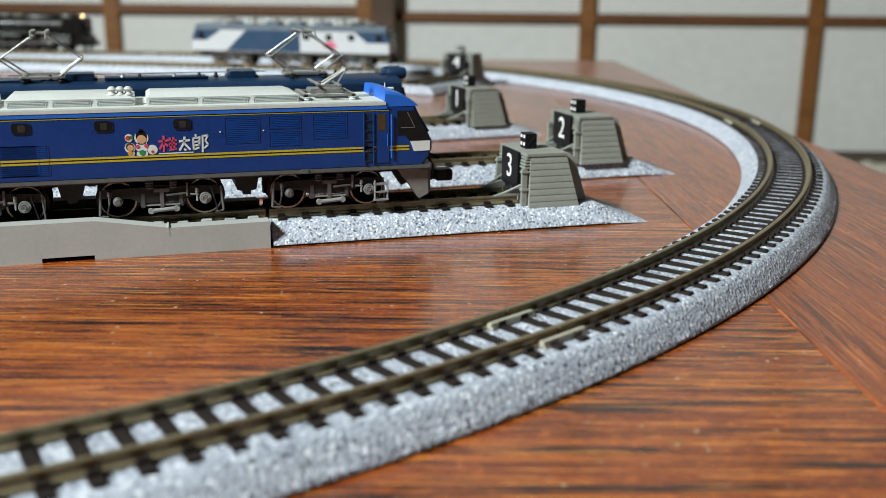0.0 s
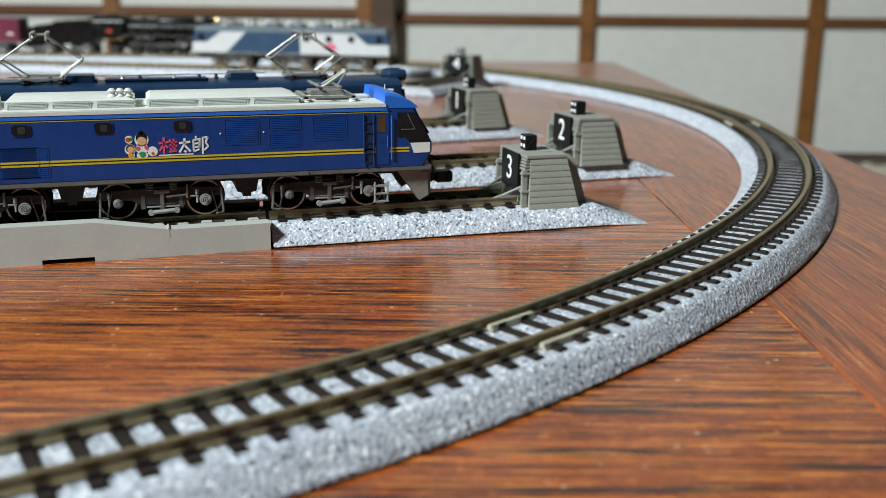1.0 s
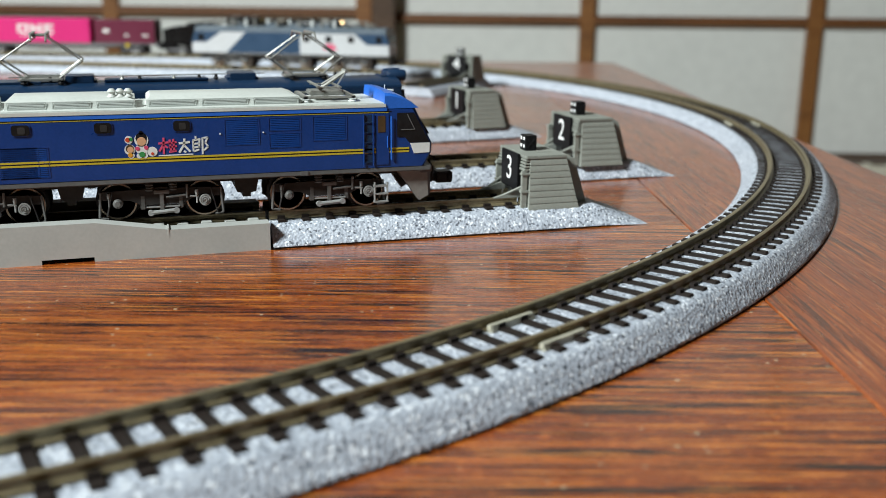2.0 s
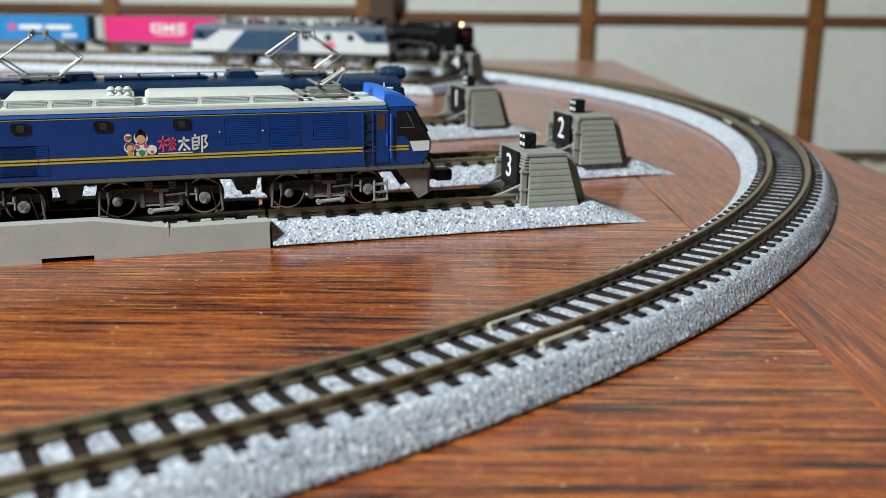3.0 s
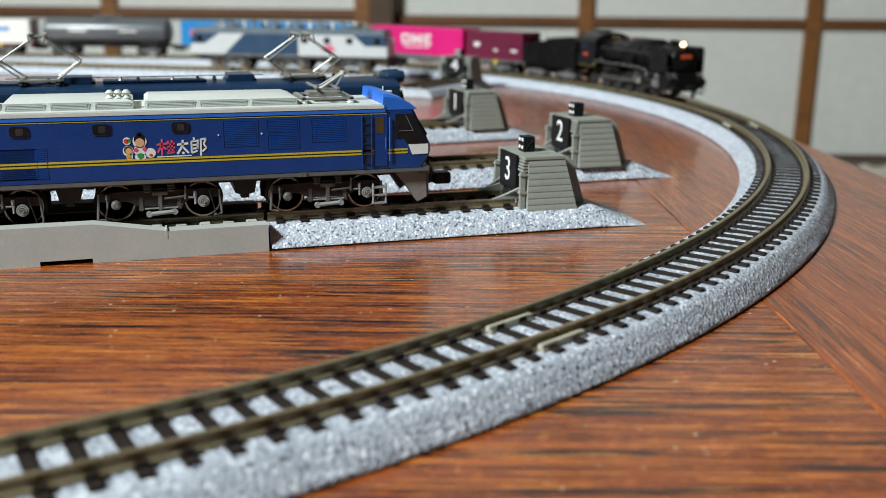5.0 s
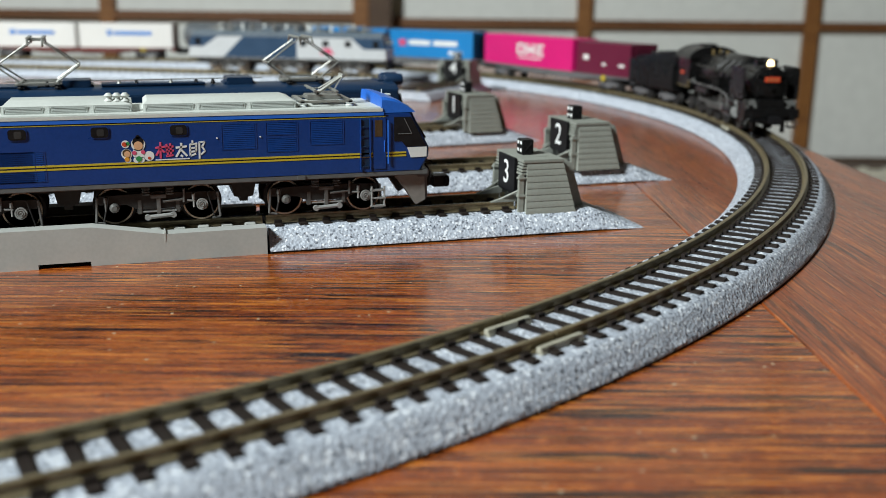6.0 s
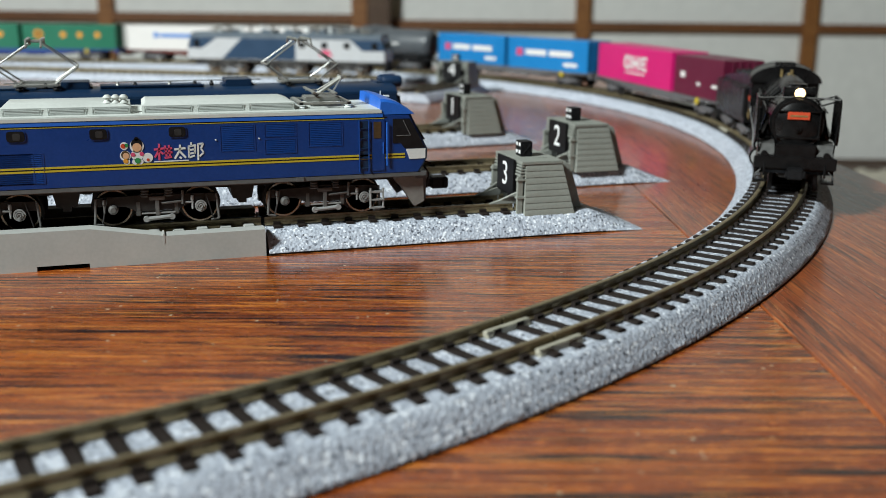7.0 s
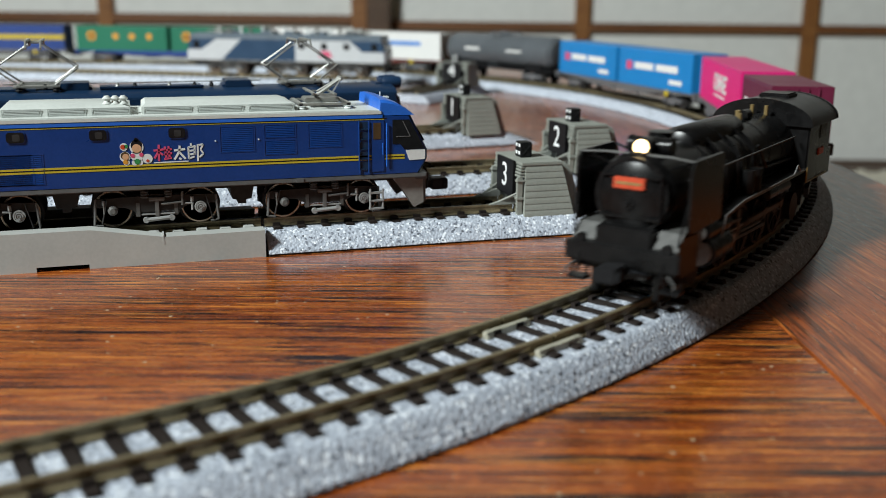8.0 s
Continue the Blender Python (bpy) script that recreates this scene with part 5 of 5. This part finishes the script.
def wagon_wheels(parent, x):
    """Freight truck at x."""
    tr = part("truck", Shape().box(x - 4.2, x + 4.2, -4, 4, 2.4, 4.8, 0.2), UNDER, parent)
    for y in (-6.6, 6.6):
        part("side_frame", Shape().prism([(x - 7, 3.0), (x - 5.8, 1.8), (x - 4.4, 3), (x - 2, 1.6), (x + 2, 1.6), (x + 4.4, 3), (x + 5.8, 1.8), (x + 7, 3), (x + 6.6, 4), (x, 4.6), (x - 6.6, 4)], y - 0.5, y + 0.5, "y"), WAGON_GREY, tr)
    for a in (-6.2, 6.2):
        for y in (-4.9, 4.9):
            sg = 1 if y > 0 else -1
            part("wheel", Shape().turned([(-0.9 * sg, 3.2), (-0.6 * sg, 2.85), (0.8 * sg, 2.8), (0.8 * sg, 0.4)], (x + a, y, 2.85), "y", 20), WHEEL, tr)


def build_tender():
    L = thing("tender", "black model tender coupled behind the steam locomotive", "model tender", "train on the loop")
    part("tank", Shape().box(-22, 22, -9.2, 9.2, 7.6, 17.2, 0.5), STEAM_BLACK, L)
    part("coal_bunker", Shape().prism([(-18, 17.0), (21, 17.0), (21, 21.2), (10, 21.2), (-8, 19.4), (-18, 18.2)], -7.6, 7.6, "y"), STEAM_BLACK, L)
    s = Shape()
    rnd = random.Random(9)
    for i in range(90):
        x, y = rnd.uniform(-6, 19), rnd.uniform(-6.4, 6.4)
        r = rnd.uniform(0.5, 1.1)
        s.turned([(-r, r * 0.3), (-r * 0.3, r), (r * 0.5, r * 0.8), (r, r * 0.2)], (x, y, 20.0 + (x + 6) * 0.06 + rnd.uniform(0, 0.5)), "z", 6)
    part("coal", s, BLACK, L, "black coal lumps")
    part("frame", Shape().box(-22.6, 22, -8.8, 8.8, 6.0, 7.6, 0.2), STEAM_BLACK, L)
    part("ladder", Shape().rod((-22.4, -5, 3), (-22.4, -5, 17), 0.2).rod((-22.4, -7.6, 3), (-22.4, -7.6, 17), 0.2), STEAM_BLACK, L)
    for x in (-13, 13):
        wagon_wheels(L, x)
    coupler(L, -22, 4.4, -1)
    MOVERS.append((L, 102.5 - 13, 102.5 + 13, 102.5))
    return L


def box_container(wagon, x0, x1, mat, marks=(), ribs=True, height=15.8):
    """A container as a thing of its own, to ride with its wagon."""
    z0 = 7.3
    c = part("container", Shape().box(x0, x1, -8.1, 8.1, z0, z0 + height, 0.12), mat, wagon)
    if ribs:
        n = int((x1 - x0) / 2.2)
        s = Shape()
        for i in range(n):
            xx = x0 + (x1 - x0) * (i + 0.5) / n
            for y in (-8.1, 8.1):
                s.box(xx - 0.55, xx + 0.55, y - 0.14, y + 0.14, z0 + 1.0, z0 + height - 1.0)
        part("side_ribs", s, mat, c)
    for x in (x0, x1):
        sg = 1 if x == x1 else -1
        for y in (-4.2, -1.4, 1.4, 4.2):
            part("door_bar", Shape().rod((x + sg * 0.25, y, z0 + 0.6), (x + sg * 0.25, y, z0 + height - 0.6), 0.22), mat, c)
    for name, a, b, za, zb, m in marks:
        for sg in (-1, 1):
            if m is ORANGE:
                # round emblem, the large one with a dark heart
                cx, cz, r = x0 + (x1 - x0) * (a + b) / 2, z0 + height * (za + zb) / 2, height * (zb - za) * 0.5
                part(name, Shape().cyl((cx, sg * 8.15, cz), r, 0.3, "y", 18), m, c, "round orange emblem")
                if b - a > 0.1:
                    part("emblem_heart", Shape().cyl((cx, sg * 8.25, cz), r * 0.5, 0.3, "y", 14), BROWN_WIN, c)
                continue
            part(name, Shape().box(x0 + (x1 - x0) * a, x0 + (x1 - x0) * b, *sorted((sg * 8.0, sg * 8.32)), z0 + height * za, z0 + height * zb), m, c)
    return c


def build_flat(label, mat, deck=6.0):
    """Container flat wagon, 132 mm, centred on x = 0."""
    L = thing("container_wagon", label, "model wagon", "train on the loop")
    part("deck", Shape().box(-65, 65, -8.2, 8.2, 6.2, 7.25, 0.15).box(-65.4, -63.6, -8.6, 8.6, 4.6, 7.8, 0.15).box(63.6, 65.4, -8.6, 8.6, 4.6, 7.8, 0.15), mat, L)
    part("centre_sill", Shape().prism([(-62, 6.2), (62, 6.2), (40, 4.8), (26, 3.2), (-26, 3.2), (-40, 4.8)], -2.2, 2.2, "y"), mat, L)
    for y in (-8.0, 8.0):
        part("side_sill", Shape().prism([(-63, 6.6), (63, 6.6), (36, 5.4), (24, 4.2), (-24, 4.2), (-36, 5.4)], y - 0.4, y + 0.4, "y"), mat, L)
    part("brake_tank", Shape().cyl((8, -4.6, 4.2), 1.5, 12, "x", 12).box(-18, -8, -6.6, -3.2, 2.8, 5.6, 0.2), CONT_WHITE if mat is WAGON_GREY else mat, L)
    for y in (-8.5, 8.5):
        part("brake_wheel", Shape().turned([(-0.2, 1.4), (0.2, 1.4)], (44, y, 6.0), "y", 12), YELLOW, L, "yellow brake wheel")
    for x in (-46.5, 46.5):
        wagon_wheels(L, x)
    coupler(L, 65.2, 4.4)
    coupler(L, -65.2, 4.4, -1)
    return L


def text_bar(a, b, za, zb, m):
    return ("lettering_bar", a, b, za, zb, m)


def build_train():
    build_steam()
    build_tender()
    at = 125.5

    def couple(w, length, half):
        nonlocal at
        c = at + length / 2
        MOVERS.append((w, c - half, c + half, c))
        at += length
    w = build_flat("grey flat wagon with one magenta and one maroon container", WAGON_GREY)
    box_container(w, 22.4, 62.6, MAROON, [text_bar(0.14, 0.24, 0.45, 0.6, CONT_WHITE), text_bar(0.5, 0.56, 0.3, 0.38, CONT_WHITE), text_bar(0.8, 0.9, 0.3, 0.38, CONT_WHITE)], height=15.2)
    box_container(w, -62.4, 19.0, MAGENTA, [("logo_shape", 0.40, 0.49, 0.38, 0.46, CONT_WHITE), ("logo_shape", 0.40, 0.49, 0.68, 0.76, CONT_WHITE), ("logo_shape", 0.40, 0.425, 0.38, 0.76, CONT_WHITE), ("logo_shape", 0.465, 0.49, 0.38, 0.76, CONT_WHITE), ("logo_shape", 0.51, 0.535, 0.38, 0.76, CONT_WHITE), ("logo_shape", 0.575, 0.60, 0.38, 0.76, CONT_WHITE), ("logo_shape", 0.53, 0.58, 0.5, 0.62, CONT_WHITE),
                                              ("logo_shape", 0.62, 0.645, 0.38, 0.76, CONT_WHITE), ("logo_shape", 0.62, 0.70, 0.38, 0.46, CONT_WHITE), ("logo_shape", 0.62, 0.69, 0.53, 0.61, CONT_WHITE), ("logo_shape", 0.62, 0.70, 0.68, 0.76, CONT_WHITE), ("logo_shape", 0.42, 0.68, 0.26, 0.3, CONT_WHITE)])
    couple(w, 137, 46.5)
    w = build_flat("grey flat wagon carrying two sky-blue containers", WAGON_GREY)
    for x in (-62.0, 1.4):
        box_container(w, x, x + 60.6, SKY_BLUE, [("logo_shape", 0.12, 0.2, 0.42, 0.66, RED_PINK), text_bar(0.24, 0.5, 0.46, 0.64, CONT_WHITE), text_bar(0.54, 0.82, 0.46, 0.64, CONT_WHITE), text_bar(0.72, 0.88, 0.16, 0.28, CONT_WHITE)])
    couple(w, 137, 46.5)
    t = thing("tank_wagon", "dark grey cylindrical model tank wagon", "model wagon", "train on the loop")
    part("tank", Shape().turned([(-43, 3), (-42.4, 6.4), (-40.5, 8.4), (-38.5, 8.8), (38.5, 8.8), (40.5, 8.4), (42.4, 6.4), (43, 3)], (0, 0, 15.6), "x", 32), TANK_GREY, t, "glossy dark grey tank")
    part("dome", Shape().turned([(0, 3.0), (1.8, 3.0), (2.3, 2.4)], (0, 0, 23.8), "z", 18).box(-9, 9, -4, -3.6, 24.4, 25.6).box(-9, 9, 3.6, 4, 24.4, 25.6), TANK_GREY, t)
    part("ladder", Shape().rod((2.2, -9.2, 6), (2.2, -6.0, 24), 0.25).rod((-2.2, -9.2, 6), (-2.2, -6.0, 24), 0.25), TANK_GREY, t)
    part("tank_frame", Shape().box(-44.5, 44.5, -7.5, 7.5, 5.6, 7.2, 0.2).box(-36, -24, -7, 7, 7.0, 10, 0.3).box(24, 36, -7, 7, 7.0, 10, 0.3), BLACK, t)
    part("lettering_bar", Shape().box(10, 22, -8.9, -8.5, 15.4, 16.4), CONT_WHITE, t, "small pale lettering bar")
    part("lettering_bar", Shape().box(-24, -12, -8.9, -8.5, 15.4, 16.8), CONT_WHITE, t, "small pale lettering bar")
    for x in (-29, 29):
        wagon_wheels(t, x)
    coupler(t, 44.4, 4.4)
    coupler(t, -44.4, 4.4, -1)
    couple(t, 93, 29)
    w = build_flat("red-brown flat wagon carrying two white containers", WAGON_RED)
    for x in (-64.2, 1.4):
        box_container(w, x, x + 62.8, CONT_WHITE, [("logo_shape", 0.3, 0.36, 0.5, 0.72, PRINT_BLUE), text_bar(0.38, 0.78, 0.52, 0.68, PRINT_BLUE)], ribs=False)
    couple(w, 137, 46.5)
    w = build_flat("blue flat wagon carrying two green containers with orange emblems", CONT_NAVY)
    for x in (-64.2, 1.4):
        box_container(w, x, x + 62.8, GREEN, [("logo_shape", 0.1, 0.24, 0.4, 0.8, ORANGE), ("logo_shape", 0.4, 0.47, 0.45, 0.72, ORANGE), ("logo_shape", 0.58, 0.65, 0.45, 0.72, ORANGE), ("logo_shape", 0.77, 0.84, 0.45, 0.72, ORANGE)])
    couple(w, 137, 46.5)
    w = build_flat("grey flat wagon carrying two navy containers with yellow bands", WAGON_GREY)
    for x in (-64.2, 1.4):
        box_container(w, x, x + 62.8, CONT_NAVY, [("yellow_band", 0.0, 1.0, 0.42, 0.62, YELLOW)])
    couple(w, 137, 46.5)


build_train()


# ---- movement ----
def lamp_angle(t):
    """Angle of the headlamp on the curve, degrees, at t seconds."""
    return 79.91 - 16.616 * t - 0.00987 * t * t - 0.010955 * t ** 3


def lamp_run(t):
    """Millimetres of the headlamp past the start of the curve."""
    return radians(TOP - lamp_angle(t)) * R


def motions():
    steps = [i / 6 for i in range(49)]
    for ob, a, b, c in MOVERS:
        rows = []
        for t in steps:
            s = lamp_run(t)
            p, q = on_loop(s - a)[0], on_loop(s - b)[0]
            d = (p - q).normalized()
            o = p + d * (a - c)
            rows.append((t, mpose(o.x, o.y, RAIL_Z, 0, 0, math.degrees(math.atan2(d.y, d.x)))))
        walk(ob, rows)
    ticks = [i / 30 for i in range(241)]
    for ob, (x, y, z), r in TURNING:
        rows = []
        for t in ticks:
            a = (lamp_run(t) - lamp_run(0)) / abs(r)
            if r > 0:
                rows.append((t, mpose(x, y, z, 0, math.degrees(a), 0)))
            else:
                rows.append((t, mpose(x - 2.2 * math.cos(a), y, z + 2.2 * math.sin(a))))
        walk(ob, rows)


motions()
